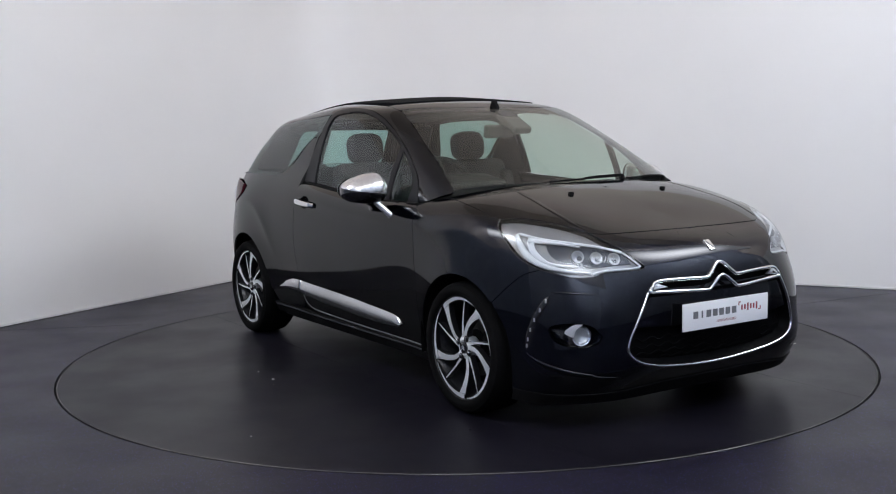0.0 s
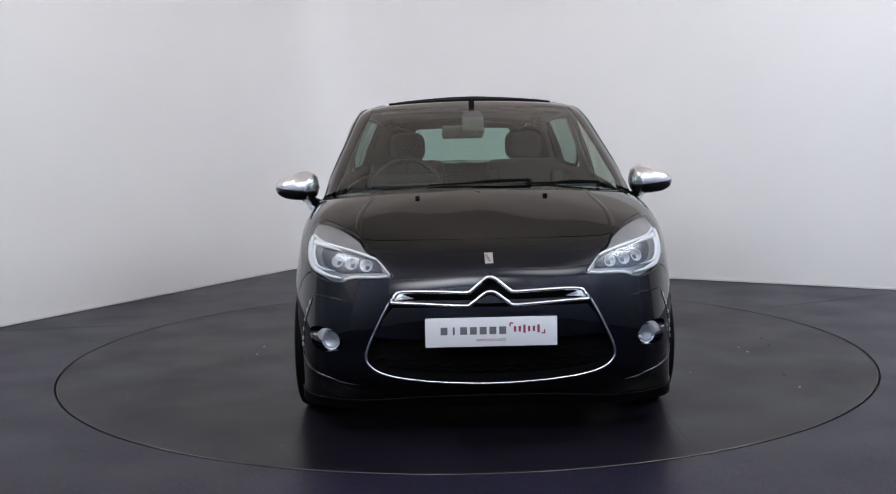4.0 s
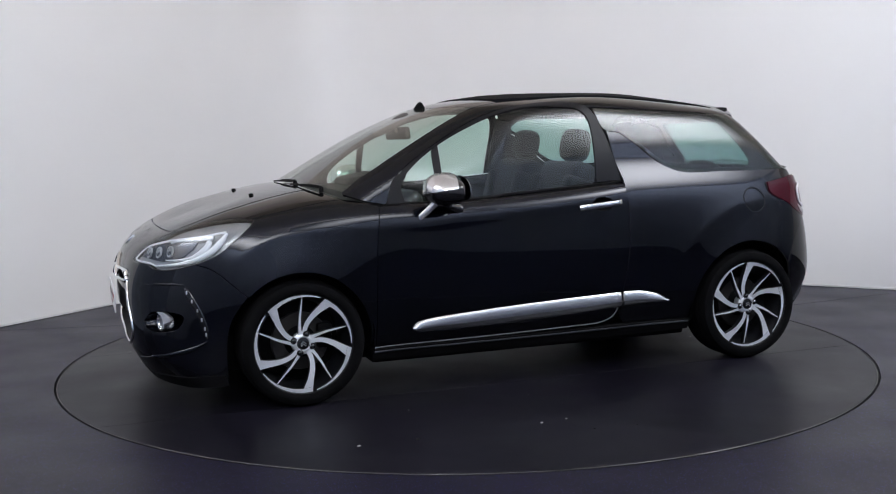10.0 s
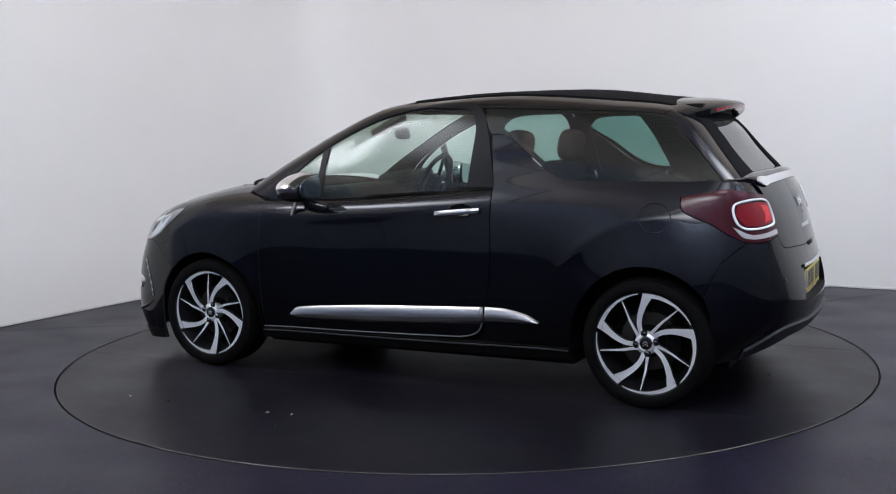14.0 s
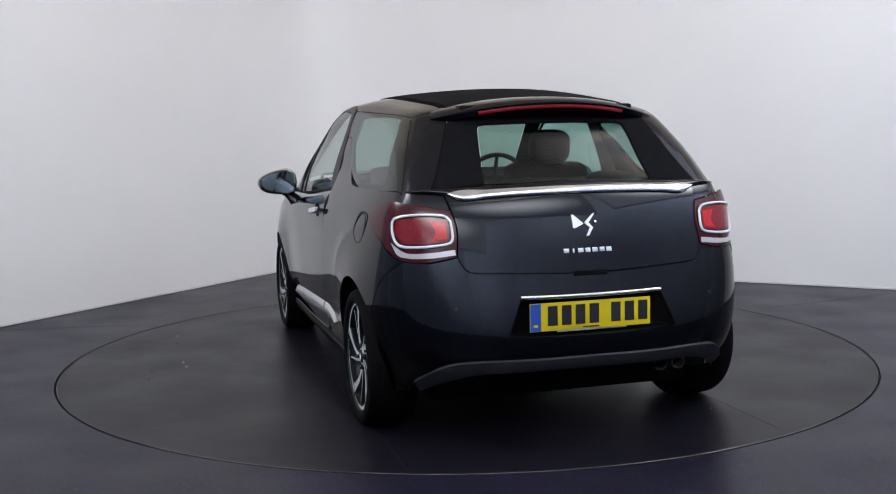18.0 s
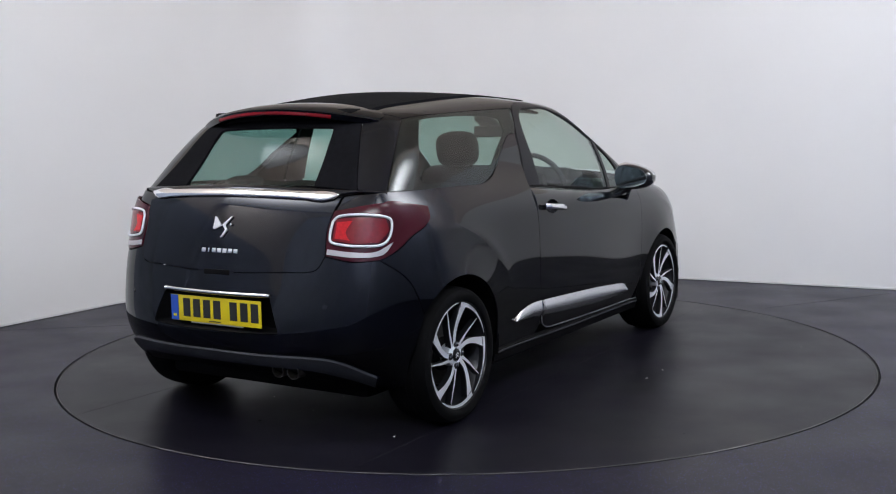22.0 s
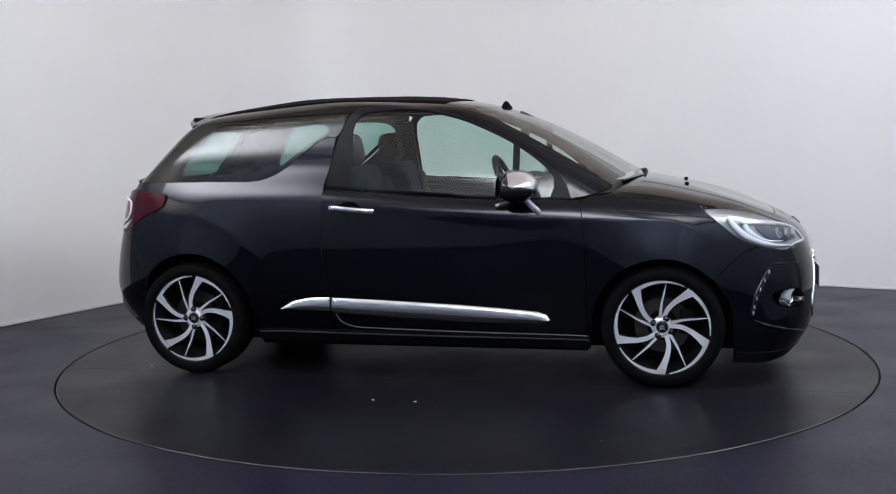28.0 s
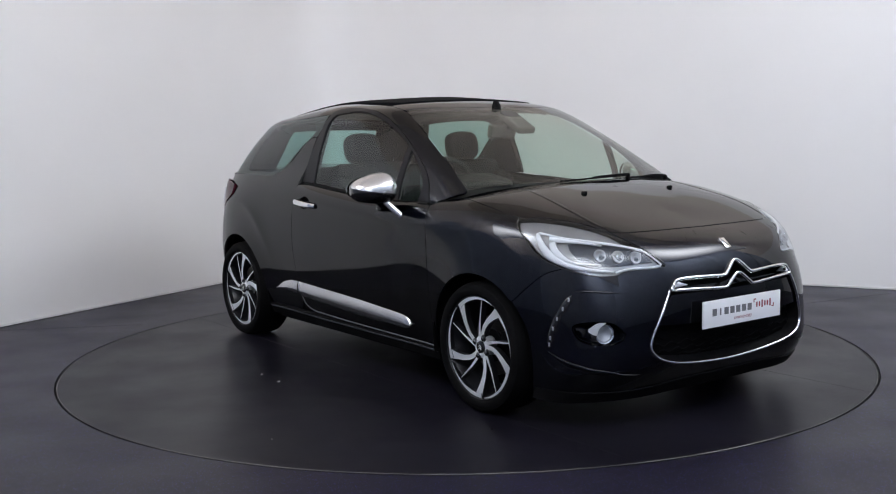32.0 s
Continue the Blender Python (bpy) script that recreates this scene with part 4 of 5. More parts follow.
def tray(runs, surfaces, depth, shrink=0.12, steps=7):
    """A sunken dish: walls down from an outline on the body, and a floor."""
    loop = [snap(surfaces, q) for run in runs for q in smooth_line(run, steps)[:-1]]
    centre = sum((q for q, _ in loop), Vector()) / len(loop)
    inner = [q.lerp(centre, shrink) - n * depth for q, n in loop]
    verts = [q - n * 0.001 for q, n in loop] + inner
    k = len(loop)
    faces = [(i, (i + 1) % k, k + (i + 1) % k, k + i) for i in range(k)]
    verts.append(centre - loop[0][1] * 0 + sum((n for _, n in loop), Vector()).normalized() * -depth)
    faces += [(k + i, k + (i + 1) % k, 2 * k) for i in range(k)]
    return verts, faces


def solid_parts(name, bm, material, parents, label=""):
    """A part and its mirror image on the other side of the car."""
    other = bm.copy()
    bmesh.ops.scale(other, vec=(1, -1, 1), verts=other.verts[:])
    bmesh.ops.reverse_faces(other, faces=other.faces[:])
    return part(name, bm, material, parents[0], label), part(name, other, material, parents[1], label)


def mouldings(name, data, material, parents, label=""):
    return moulding(name, data, material, parents[0], label), moulding(name, data, material, parents[1], label, -1)


# ---------------------------------------------------------------- wheels
WHEEL_R = 0.298


def ring_arc(r0, r1, a0, a1, y0, y1, n=10, taper=0.0):
    """A flat curved bar between two radii, seen along y."""
    bm = bmesh.new()
    rows = []
    for k in range(n + 1):
        t = k / n
        a = radians(a0 + (a1 - a0) * t)
        ri = r0 + (r1 - r0) * taper * t
        rows.append([bm.verts.new((r * math.cos(a), y, r * math.sin(a))) for r, y in ((ri, y0), (ri, y1), (r1, y1), (r1, y0))])
    for a, b in zip(rows, rows[1:]):
        for j in range(4):
            bm.faces.new((a[j], a[(j + 1) % 4], b[(j + 1) % 4], b[j]))
    bm.faces.new(rows[0])
    bm.faces.new(rows[-1])
    bmesh.ops.recalc_face_normals(bm, faces=bm.faces[:])
    return bm


def blade(line, widths, y_in, y_out, depth):
    """A spoke: a bar along a line in the wheel's plane, its face sloping from y_in at the hub to y_out at the rim."""
    bm = bmesh.new()
    pts = smooth_line([(x, 0, z) for x, z in line], 5)
    rows = []
    for k, q in enumerate(pts):
        t = k / (len(pts) - 1)
        d = (pts[min(k + 1, len(pts) - 1)] - pts[max(k - 1, 0)]).normalized()
        u = Vector((-d.z, 0, d.x))
        w = float(np.interp(t, np.linspace(0, 1, len(widths)), widths)) / 2
        y = y_in + (y_out - y_in) * t
        rows.append([bm.verts.new(q + u * (s * w) + Vector((0, yy, 0))) for s, yy in ((-1.0, y), (1.0, y), (1.12, y - 0.006), (0.9, y - depth), (-0.9, y - depth), (-1.12, y - 0.006))])
    for a, b in zip(rows, rows[1:]):
        for j in range(6):
            bm.faces.new((a[j], a[(j + 1) % 6], b[(j + 1) % 6], b[j]))
    bm.faces.new(rows[0])
    bm.faces.new(rows[-1])
    bmesh.ops.recalc_face_normals(bm, faces=bm.faces[:])
    return bm


def faced(name, bm, parent, label):
    """A spoke with a bright machined face and dark painted flanks."""
    ob = part(name, bm, RIM_DARK, parent, label, smooth=False)
    ob.data.materials.append(MACHINED)
    for p in ob.data.polygons:
        p.material_index = 1 if p.normal.y > 0.8 else 0
    return ob


def build_wheel(turn):
    """A wheel that faces +y, its hub at the origin."""
    tyre = [(0.230, 0.010), (0.237, 0.020), (0.248, 0.027), (0.268, 0.027), (0.284, 0.020), (0.294, 0.002), (WHEEL_R, -0.025), (WHEEL_R, -0.06)]
    tyre += [(WHEEL_R, -0.085), (WHEEL_R, -0.12), (WHEEL_R, -0.15), (0.294, -0.172), (0.28, -0.19), (0.25, -0.198), (0.225, -0.19)]
    wheel = part("wheel", lathe([(0.231, 0.010), (0.236, 0.016), (0.234, 0.018), (0.229, 0.006), (0.222, -0.008), (0.200, -0.05), (0.192, -0.12), (0.20, -0.185), (0.226, -0.19)], 64), RIM_DARK, car,
                 "alloy wheel with diamond-cut faces")
    part("tyre", lathe(tyre, 64), RUBBER, wheel)
    for y in (-0.035, -0.075, -0.115):
        part("tread_groove", lathe([(WHEEL_R + 0.0004, y - 0.004), (WHEEL_R - 0.004, y), (WHEEL_R + 0.0004, y + 0.004)], 64), GAP_BLACK, wheel)
    part("brake_disc", lathe([(0.055, -0.075), (0.135, -0.075), (0.137, -0.08), (0.137, -0.095), (0.055, -0.095)], 48), DISC_STEEL, wheel)
    part("brake_caliper", box(0.07, 0.07, 0.12, pose(-0.115, -0.085, 0.02), 0.012), SATIN_BLACK, wheel)
    part("hub_carrier", lathe([(0.0, -0.07), (0.075, -0.07), (0.08, -0.1), (0.19, -0.13), (0.195, -0.14)], 32), SATIN_BLACK, wheel)
    hub = lathe([(0.0, -0.004), (0.030, -0.004), (0.034, -0.001), (0.044, -0.004), (0.052, -0.010), (0.054, -0.03), (0.045, -0.06)], 40)
    part("hub", hub, MACHINED, wheel)
    part("hub_cap", lathe([(0.0, 0.004), (0.018, 0.0035), (0.027, 0.001), (0.030, -0.006)], 28), GLOSS_BLACK, wheel, "black centre cap")
    for lift in (0.006, -0.005):
        part("cap_emblem", tube([(-0.012, 0.0035, lift - 0.006), (0, 0.0048, lift + 0.004), (0.012, 0.0035, lift - 0.006)], 0.0022, 6), SATIN_CHROME, wheel)
    for k in range(4):
        a = radians(90 * k + turn - 30)
        part("wheel_bolt", lathe([(0.0, 0.008), (0.006, 0.0075), (0.010, 0.004), (0.0105, -0.01)], 14, pose(0.046 * math.cos(a), 0, 0.046 * math.sin(a))), BOLT, wheel)
        part("bolt_seat", lathe([(0.0, -0.0015), (0.015, -0.0015), (0.0165, -0.004)], 16, pose(0.046 * math.cos(a), 0, 0.046 * math.sin(a))), RIM_DARK, wheel)
    wide = [(r * math.cos(radians(a)), r * math.sin(radians(a))) for r, a in ((.034, -26), (.060, -25), (.095, -20), (.135, -12), (.175, -5), (.224, 1))]
    thin = [(r * math.cos(radians(a)), r * math.sin(radians(a))) for r, a in ((.036, -20), (.065, -12), (.12, -6), (.17, -2), (.217, 0))]
    for k in range(5):
        a = radians(72 * k + turn)
        m = Matrix.Rotation(-a, 4, "Y")
        bm = blade(wide, (0.024, 0.021, 0.022, 0.025, 0.030, 0.046), -0.006, 0.009, 0.03)
        bm.transform(m)
        faced("spoke", bm, wheel, "wide curved spoke")
        bm = blade(thin, (0.022, 0.015, 0.011, 0.008, 0.005), -0.006, 0.003, 0.03)
        bm.transform(Matrix.Rotation(-a - radians(40), 4, "Y"))
        faced("spoke", bm, wheel, "thin curved spoke")
        deg = 72 * k + turn
        faced("rim_edge", ring_arc(0.208, 0.2315, deg - 5, deg + 62, -0.012, 0.0105, 14, 0.75), wheel, "bright rim edge between spokes")
    return wheel


for x, side, angle in ((1.134, 1, 50), (1.143, -1, 55), (-1.322, 1, 20), (-1.322, -1, 30)):
    w = build_wheel(angle)
    w.matrix_basis = pose(x, side * 0.822, WHEEL_R, 0, 0, 0 if side > 0 else 180)
for cx, cz in (ARCH_F, ARCH_R):
    for side in (1, -1):
        bm = bmesh.new()
        rows = []
        for k in range(25):
            a = radians(-12 + 204 * k / 24)
            x = cx + 0.352 * math.cos(a)
            outer = 0.830 - 0.4 * max(0.0, abs(x) - 1.42)
            rows.append([bm.verts.new((x, side * y, cz + 0.352 * math.sin(a))) for y in (outer, 0.68, 0.56)])
        for a, b in zip(rows, rows[1:]):
            for j in range(2):
                bm.faces.new((a[j], a[j + 1], b[j + 1], b[j]))
        back = bm.faces.new([r[2] for r in rows])
        bmesh.ops.triangulate(bm, faces=[back])
        part("arch_liner", bm, SATIN_BLACK, car, "black plastic wheel arch liner")

# ---------------------------------------------------------------- nose: grille, plate, lamps
CLOSE_MOUTH = [MOUTH, MOUTH_TOP, CHEVRON, [(1.897, 0, .69), (1.91, 0, .5), (1.85, 0, .268)]]
whole("grille_back", CLOSE_MOUTH, (1, .3, 0), ON_BODY, SATIN_BLACK, car, "black grille backing", off=-0.055, thick=0.006)
whole("grille_panel", [[(1.905, 0, .572), (1.90, .2, .572), (1.892, .392, .575)], [(1.892, .392, .575), (1.885, .45, .50), (1.876, .472, .45)], [(1.876, .472, .45), (1.90, .25, .44), (1.91, 0, .438)], [(1.91, 0, .438), (1.915, 0, .5), (1.905, 0, .572)]],
      (1, .3, 0), ON_BODY, PAINT, car, "gloss black panel behind the plate", off=-0.008)
whole("grille_slot", [[(1.905, 0, .622), (1.895, .08, .60), (1.89, .34, .605)], [(1.89, .34, .605), (1.895, .35, .585)], [(1.895, .35, .585), (1.905, 0, .582)], [(1.905, 0, .582), (1.905, 0, .622)]], (1, .3, 0), ON_BODY, GLOSS_BLACK, car, "dark upper slot", off=-0.03)
v, f = tray([MOUTH, MOUTH_TOP, CHEVRON] + [[(x, -y, z) for x, y, z in r[::-1]] for r in (CHEVRON, MOUTH_TOP, MOUTH)], ON_BODY, 0.062, 0.02)
moulding("grille_well", (v[:-1], f[:len(f) // 2]), SATIN_BLACK, car, "black inner wall of the grille")
# honeycomb in the lower mouth
for row in range(5):
    z = .285 + row * .034
    reach = float(np.interp(z, [.27, .30, .34, .44], [.20, .40, .475, .475]))
    pts = []
    k = 0
    y = -reach
    while y <= reach:
        pts.append((1.89, y, z + (.007 if k % 4 in (1, 2) else -.007)))
        y += .022
        k += 1
    line = []
    for q in pts:
        place, n = snap(ON_BODY, q)
        line.append(place - n * 0.048)
    part("grille_bar", tube(line, 0.003, 6), RUBBER, car, "black honeycomb grille bar")
# chrome frame of the mouth
moulding("grille_frame", strip([(1.893, .40, .60)] + MOUTH[::-1][2:] + [(x, -y, z) for x, y, z in MOUTH[1:-2]] + [(1.893, -.40, .60)], ON_BODY, 0.011, 0.009), CHROME, car, "thin chrome outline of the grille")
upper = [(1.892, .385, .612), (1.892, .35, .636), (1.90, .20, .633), (1.905, .098, .629), (1.903, .07, .640), (1.898, .022, .682), (1.897, 0, .688)]
lower = [(1.892, .39, .592), (1.90, .25, .585), (1.905, .10, .577), (1.905, .07, .588), (1.903, .022, .624), (1.903, 0, .630)]
for line, w in ((upper, .016), (lower, .016)):
    full = line[:-1] + [(x, -y, z) for x, y, z in line[::-1]]
    moulding("chrome_chevron_bar", strip(full, ON_BODY, w, 0.013, 5, sink=0.0), CHROME, car, "chrome bar rising to a chevron")
for side in (1, -1):
    pts = [(1.892, side * .385, .612), (1.892, side * .392, .60), (1.892, side * .39, .592)]
    moulding("chrome_bar_end", strip(pts, ON_BODY, .016, .013, 4, sink=0.0), CHROME, car)
    end = [[(1.89, side * .385, .615), (1.89, side * .352, .628)], [(1.89, side * .352, .628), (1.89, side * .30, .607)], [(1.89, side * .30, .607), (1.89, side * .385, .600)], [(1.89, side * .385, .600), (1.89, side * .385, .615)]]
    v, f = tray(end, ON_BODY, 0.012)
    moulding("slot_end", (v, f), SATIN_CHROME, car, "silver wedge at the end of the slot")


def flat_text(words, size, material, m, parent, name, label=""):
    curve = bpy.data.curves.new(name, "FONT")
    curve.body, curve.size, curve.align_x, curve.align_y, curve.extrude = words, size, "CENTER", "CENTER", 0.0004
    ob = bpy.data.objects.new(name, curve)
    me = bpy.data.meshes.new_from_object(ob)
    bpy.data.objects.remove(ob)
    me.transform(m)
    me.materials.append(material)
    return put(name, me, parent, label)


plate = part("front_plate", box(0.52, 0.116, 0.006, pose(1.936, 0, .476, 90, 0, 90), 0.002), WHITE_PLATE, car, "white show plate with grey and red lettering")
face = pose(1.9395, 0, .476, 90, 0, 90)


def bar(name, x, y, w, h, material, parent, base, label="", depth=0.0012):
    return part(name, box(w, h, depth, base @ pose(x, y, 0)), material, parent, label, smooth=False)


for k in range(7):
    bar("wordmark_bar", -.186 + k * .0385, .006, .008 if k == 1 else .027, .030, GREY_INK, plate, face)
for k in range(6):
    bar("script_bar", .094 + k * .0185, .010, .009, .032 if k in (2, 5) else .022, RED_INK, plate, face)
for x, y, s in ((.080, .034, -1), (.205, -.008, 1)):
    bar("script_mark", x, y, .014, .005, RED_INK, plate, face)
    bar("script_mark", x + s * .0055, y + s * .008, .005, .012, RED_INK, plate, face)
flat_text("APPROVED USED", .0155, RED_INK, pose(1.9392, -.0, .443, 90, 0, 90), plate, "plate_text", "small red words")
part("plate_holder", box(.30, .010, .004, pose(1.931, 0, .415, 90, 0, 90), 0.001), SATIN_BLACK, car)

# bonnet emblem
q, n = snap(ON_BODY, (1.84, 0, .757))
base = Matrix.Translation(q + n * 0.001) @ n.to_track_quat("Z", "X").to_matrix().to_4x4()
part("bonnet_emblem", box(.058, .034, .006, base, 0.002), CHROME, car, "small chrome badge on the nose")
part("emblem_mark", box(.040, .008, .002, base @ pose(0, .003, .0035, 0, 0, 20)), GREY_INK, car)

# headlamps
LAMP_TOP = HOOD_SIDE[:5]
LAMP = [LAMP_IN, LAMP_LOW, LAMP_TOP[::-1]]
shells = pair("headlamp", LAMP, (1, .8, .5), ON_BODY, GLASS_CLEAR, BOTH, "clear headlamp with three lenses and white light band", back=False, rim=False, gap=0.004, off=0.002)
pair("lamp_bowl", LAMP, (1, .8, .5), ON_BODY, LAMP_BOWL, shells, "grey lamp housing", off=-0.022, gap=0.006, thick=0.004)
mouldings("lamp_edge", strip(LAMP_IN[::-1][:3][::-1] + LAMP_LOW[1:], ON_BODY, .006, .003, 6), GLOSS_BLACK, shells)
dark = [[(1.825, .43, .712), (1.755, .59, .700), (1.70, .652, .706), (1.65, .69, .722)], [(1.65, .69, .722), (1.605, .703, .758), (1.585, .70, .796)], [(1.585, .70, .796), (1.66, .62, .797), (1.72, .54, .785), (1.785, .44, .76)], [(1.785, .44, .76), (1.825, .43, .712)]]
pair("lamp_mask", dark, (1, .8, .5), ON_BODY, LAMP_MASK, shells, "dark inner mask", off=-0.016, thick=0.004)
BAND = [(1.455, .752, .83), (1.485, .757, .785), (1.535, .748, .738), (1.61, .722, .703), (1.69, .66, .682), (1.752, .594, .674)]
mouldings("light_band", strip(BAND, ON_BODY, .02, .010, 8, widths=[(0, .014), (.2, .030), (.4, .032), (.6, .024), (.8, .014), (1, .008)], sink=0.009), LAMP_WHITE, shells, "white daytime light band")
GUIDE = [(1.458, .745, .836), (1.56, .70, .817), (1.64, .635, .804), (1.72, .545, .786), (1.782, .452, .757)]
mouldings("light_guide", strip(GUIDE, ON_BODY, .011, .006, 8, sink=0.009), LAMP_WHITE, shells, "thin white upper light guide")
mouldings("light_guide", strip([(1.785, .449, .755), (1.812, .425, .729), (1.836, .398, .697)], ON_BODY, .007, .005, 6, sink=0.009), LAMP_WHITE, shells, "thin white end of the light guide")
mouldings("light_guide", strip([(1.836, .405, .694), (1.826, .45, .689), (1.786, .545, .686), (1.758, .588, .672)], ON_BODY, .009, .005, 6, sink=0.009), LAMP_WHITE, shells, "thin white lower light guide")
mouldings("light_hook", strip([(1.51, .728, .803), (1.585, .685, .797), (1.69, .60, .782)], ON_BODY, .02, .008, 8, widths=[(0, .024), (.3, .020), (1, .004)], sink=0.008), LAMP_WHITE, shells, "white inner light hook")
mouldings("light_hook", strip([(1.525, .728, .79), (1.55, .727, .75), (1.60, .71, .717), (1.65, .683, .705), (1.715, .628, .702)], ON_BODY, .03, .008, 8, widths=[(0, .028), (.3, .030), (.55, .016), (1, .004)], sink=0.008), LAMP_WHITE, shells, "white inner light hook")
for q in ((1.79, .498, .735), (1.75, .562, .738), (1.704, .622, .744)):
    p, n = snap(ON_BODY, q)
    way = (n + Vector((1.0, .1, 0))).normalized()
    m = Matrix.Translation(p - n * 0.006) @ way.to_track_quat("Y", "Z").to_matrix().to_4x4()
    solid_parts("lamp_lens", lathe([(0.0, .008), (.010, .0065), (.018, .002), (.0215, -.004), (.0215, -.014)], 20, m), GLASS_CLEAR, shells, "round clear lens")
    solid_parts("lens_ring", lathe([(.0205, -.002), (.026, -.001), (.0265, -.010), (.020, -.012)], 20, m), LAMP_GREY, shells)
    solid_parts("lens_back", lathe([(0.0, -.012), (.012, -.009), (.0205, -.004)], 16, m), LAMP_GREY, shells)

# fog lamps in their wells, side light strips, splitter
v, f = tray(FOG_HOLE, ON_BODY, 0.045, 0.1)
mouldings("fog_well", (v, f), PAINT, BOTH, "dark fog lamp well")
m = Matrix.Translation((1.742, .645, .423)) @ Vector((1, .35, 0)).to_track_quat("Y", "Z").to_matrix().to_4x4()
fogs = solid_parts("fog_lamp", lathe([(.0, -.01), (.025, -.006), (.033, .004), (.036, .014), (.041, .016), (.043, .010), (.043, -.03)], 28, m), CHROME, BOTH, "round fog lamp")
solid_parts("fog_bowl", lathe([(.0, -.004), (.012, -.002), (.024, .003), (.0325, .008)], 24, m), LAMP_GREY, fogs)
solid_parts("fog_lens", lathe([(.0, .014), (.02, .013), (.033, .009), (.038, .006)], 28, m), GLASS_CLEAR, fogs)
eyebrow = [[(1.77, .655, .472), (1.745, .683, .469), (1.722, .71, .447)], [(1.722, .71, .447), (1.72, .71, .435)], [(1.72, .71, .435), (1.735, .695, .424), (1.747, .687, .42)], [(1.747, .687, .42), (1.755, .678, .45), (1.77, .655, .472)]]
data = sheet(eyebrow, (1, .8, 0), ON_BODY, off=-0.001, thick=0.03, gap=0)
panel("fog_trim", data, LAMP_SILVER, fogs[0], "chrome fog lamp wing")
panel("fog_trim", mirrored(data), LAMP_SILVER, fogs[1], "chrome fog lamp wing")
DRL = [(1.655, .735, .585), (1.625, .755, .53), (1.595, .77, .47), (1.575, .778, .41), (1.565, .78, .355)]
strips = mouldings("side_light_strip", strip(DRL, ON_BODY, .030, .004, 6, taper=.1), GLOSS_BLACK, BOTH, "black strip with small white lights")
for t in (.10, .28, .46, .64, .80, .93):
    line = smooth_line(DRL, 10)
    p, n = snap(ON_BODY, line[int(t * (len(line) - 1))])
    m = Matrix.Translation(p + n * 0.0035) @ n.to_track_quat("Z", "Y").to_matrix().to_4x4()
    solid_parts("small_light", box(.007, .016, .004, m, .0015), LAMP_GREY, strips)
mouldings("bumper_crease", strip([(1.655, .735, .60), (1.72, .68, .598), (1.80, .56, .585)], ON_BODY, .012, .003, 8, taper=.3), PAINT, BOTH)
mouldings("bumper_crease", strip([(1.565, .785, .34), (1.64, .75, .30), (1.73, .66, .275), (1.80, .52, .27)], ON_BODY, .022, .006, 8, taper=.3), PAINT, BOTH)
whole("front_splitter", [[(1.845, 0, .205), (1.83, .28, .202), (1.79, .50, .196), (1.68, .70, .186), (1.49, .80, .18)], [(1.49, .80, .18), (1.475, .80, .128)], [(1.475, .80, .128), (1.64, .735, .124), (1.76, .52, .131), (1.79, .28, .137), (1.80, 0, .139)], [(1.80, 0, .139), (1.845, 0, .205)]],
      (1, .62, .1), ON_BODY, SATIN_BLACK, car, "black lower lip", off=0.005, thick=0.03)

# ---------------------------------------------------------------- sides
WEDGE = [(.596, .84, .322), (.50, .845, .331), (.30, .848, .341), (0, .85, .356), (-.3, .85, .370), (-.533, .85, .382)]
mouldings("door_trim", strip(WEDGE, ON_BODY, .05, .020, 8, ramp=True, widths=[(0, .006), (.03, .038), (.08, .056), (.16, .066), (.5, .088), (.75, .088), (1, .080)]), TRIM_CHROME, doors, "chrome wedge along the door")
mouldings("wing_trim", strip([(-.541, .85, .383), (-.64, .85, .383), (-.74, .85, .374), (-.815, .85, .360)], ON_BODY, .05, .020, 8, ramp=True, widths=[(0, .080), (.35, .074), (.7, .048), (.9, .022), (1, .004)]), TRIM_CHROME, BOTH, "chrome wedge end behind the door")
data = sheet([[(.80, .80, .236), (-.3, .80, .246), (-.97, .80, .25)], [(-.97, .80, .25), (-.955, .785, .185)], [(-.955, .785, .185), (0, .785, .178), (.795, .785, .172)], [(.795, .785, .172), (.80, .80, .236)]], (0, 1, .1), ON_BODY, off=0.006, thick=0.02, gap=0.001)
for d in (data, mirrored(data)):
    panel("sill", d, SATIN_BLACK, car, "black plastic sill")
mouldings("sill_edge", strip([(.785, .80, .243), (.3, .80, .25), (-.30, .80, .264), (-.42, .80, .272), (-.49, .81, .297), (-.52, .82, .345)], ON_BODY, .006, .004, 10), GREY_INK, BOTH)
mouldings("sill_top", strip([(.79, .80, .222), (0, .80, .228), (-.95, .80, .236)], ON_BODY, .012, .012, 10), VALANCE, BOTH, "grey upper edge of the sill")
v, f = tray(POCKET, ON_BODY, 0.03, 0.15)
mouldings("handle_pocket", (v, f), GLOSS_BLACK, doors)
handle = tube(smooth_line([(-.292, .856, .868), (-.33, .872, .873), (-.42, .877, .881), (-.49, .872, .887), (-.522, .858, .889)], 5), .0145, 10, 0.55)
solid_parts("door_handle", handle, CHROME, doors, "chrome door handle")
mouldings("belt_seal", strip([(-.56, .78, .995), (-.29, .785, .973), (.10, .79, .946), (.40, .79, .926), (.62, .785, .906), (.72, .79, .912)], ON_BOTH, .014, .006, 8), SATIN_BLACK, doors)
data = sheet([[(.405, .775, .93), (.405, .69, 1.20)], [(.405, .69, 1.20), (.44, .697, 1.178)], [(.44, .697, 1.178), (.44, .775, .928)], [(.44, .775, .928), (.405, .775, .93)]], (0, 1, .35), ON_CABIN, off=0.001, thick=0.02, gap=0)
for k, d in enumerate((data, mirrored(data))):
    panel("window_bar", d, FRAME_BLACK, doors[k])
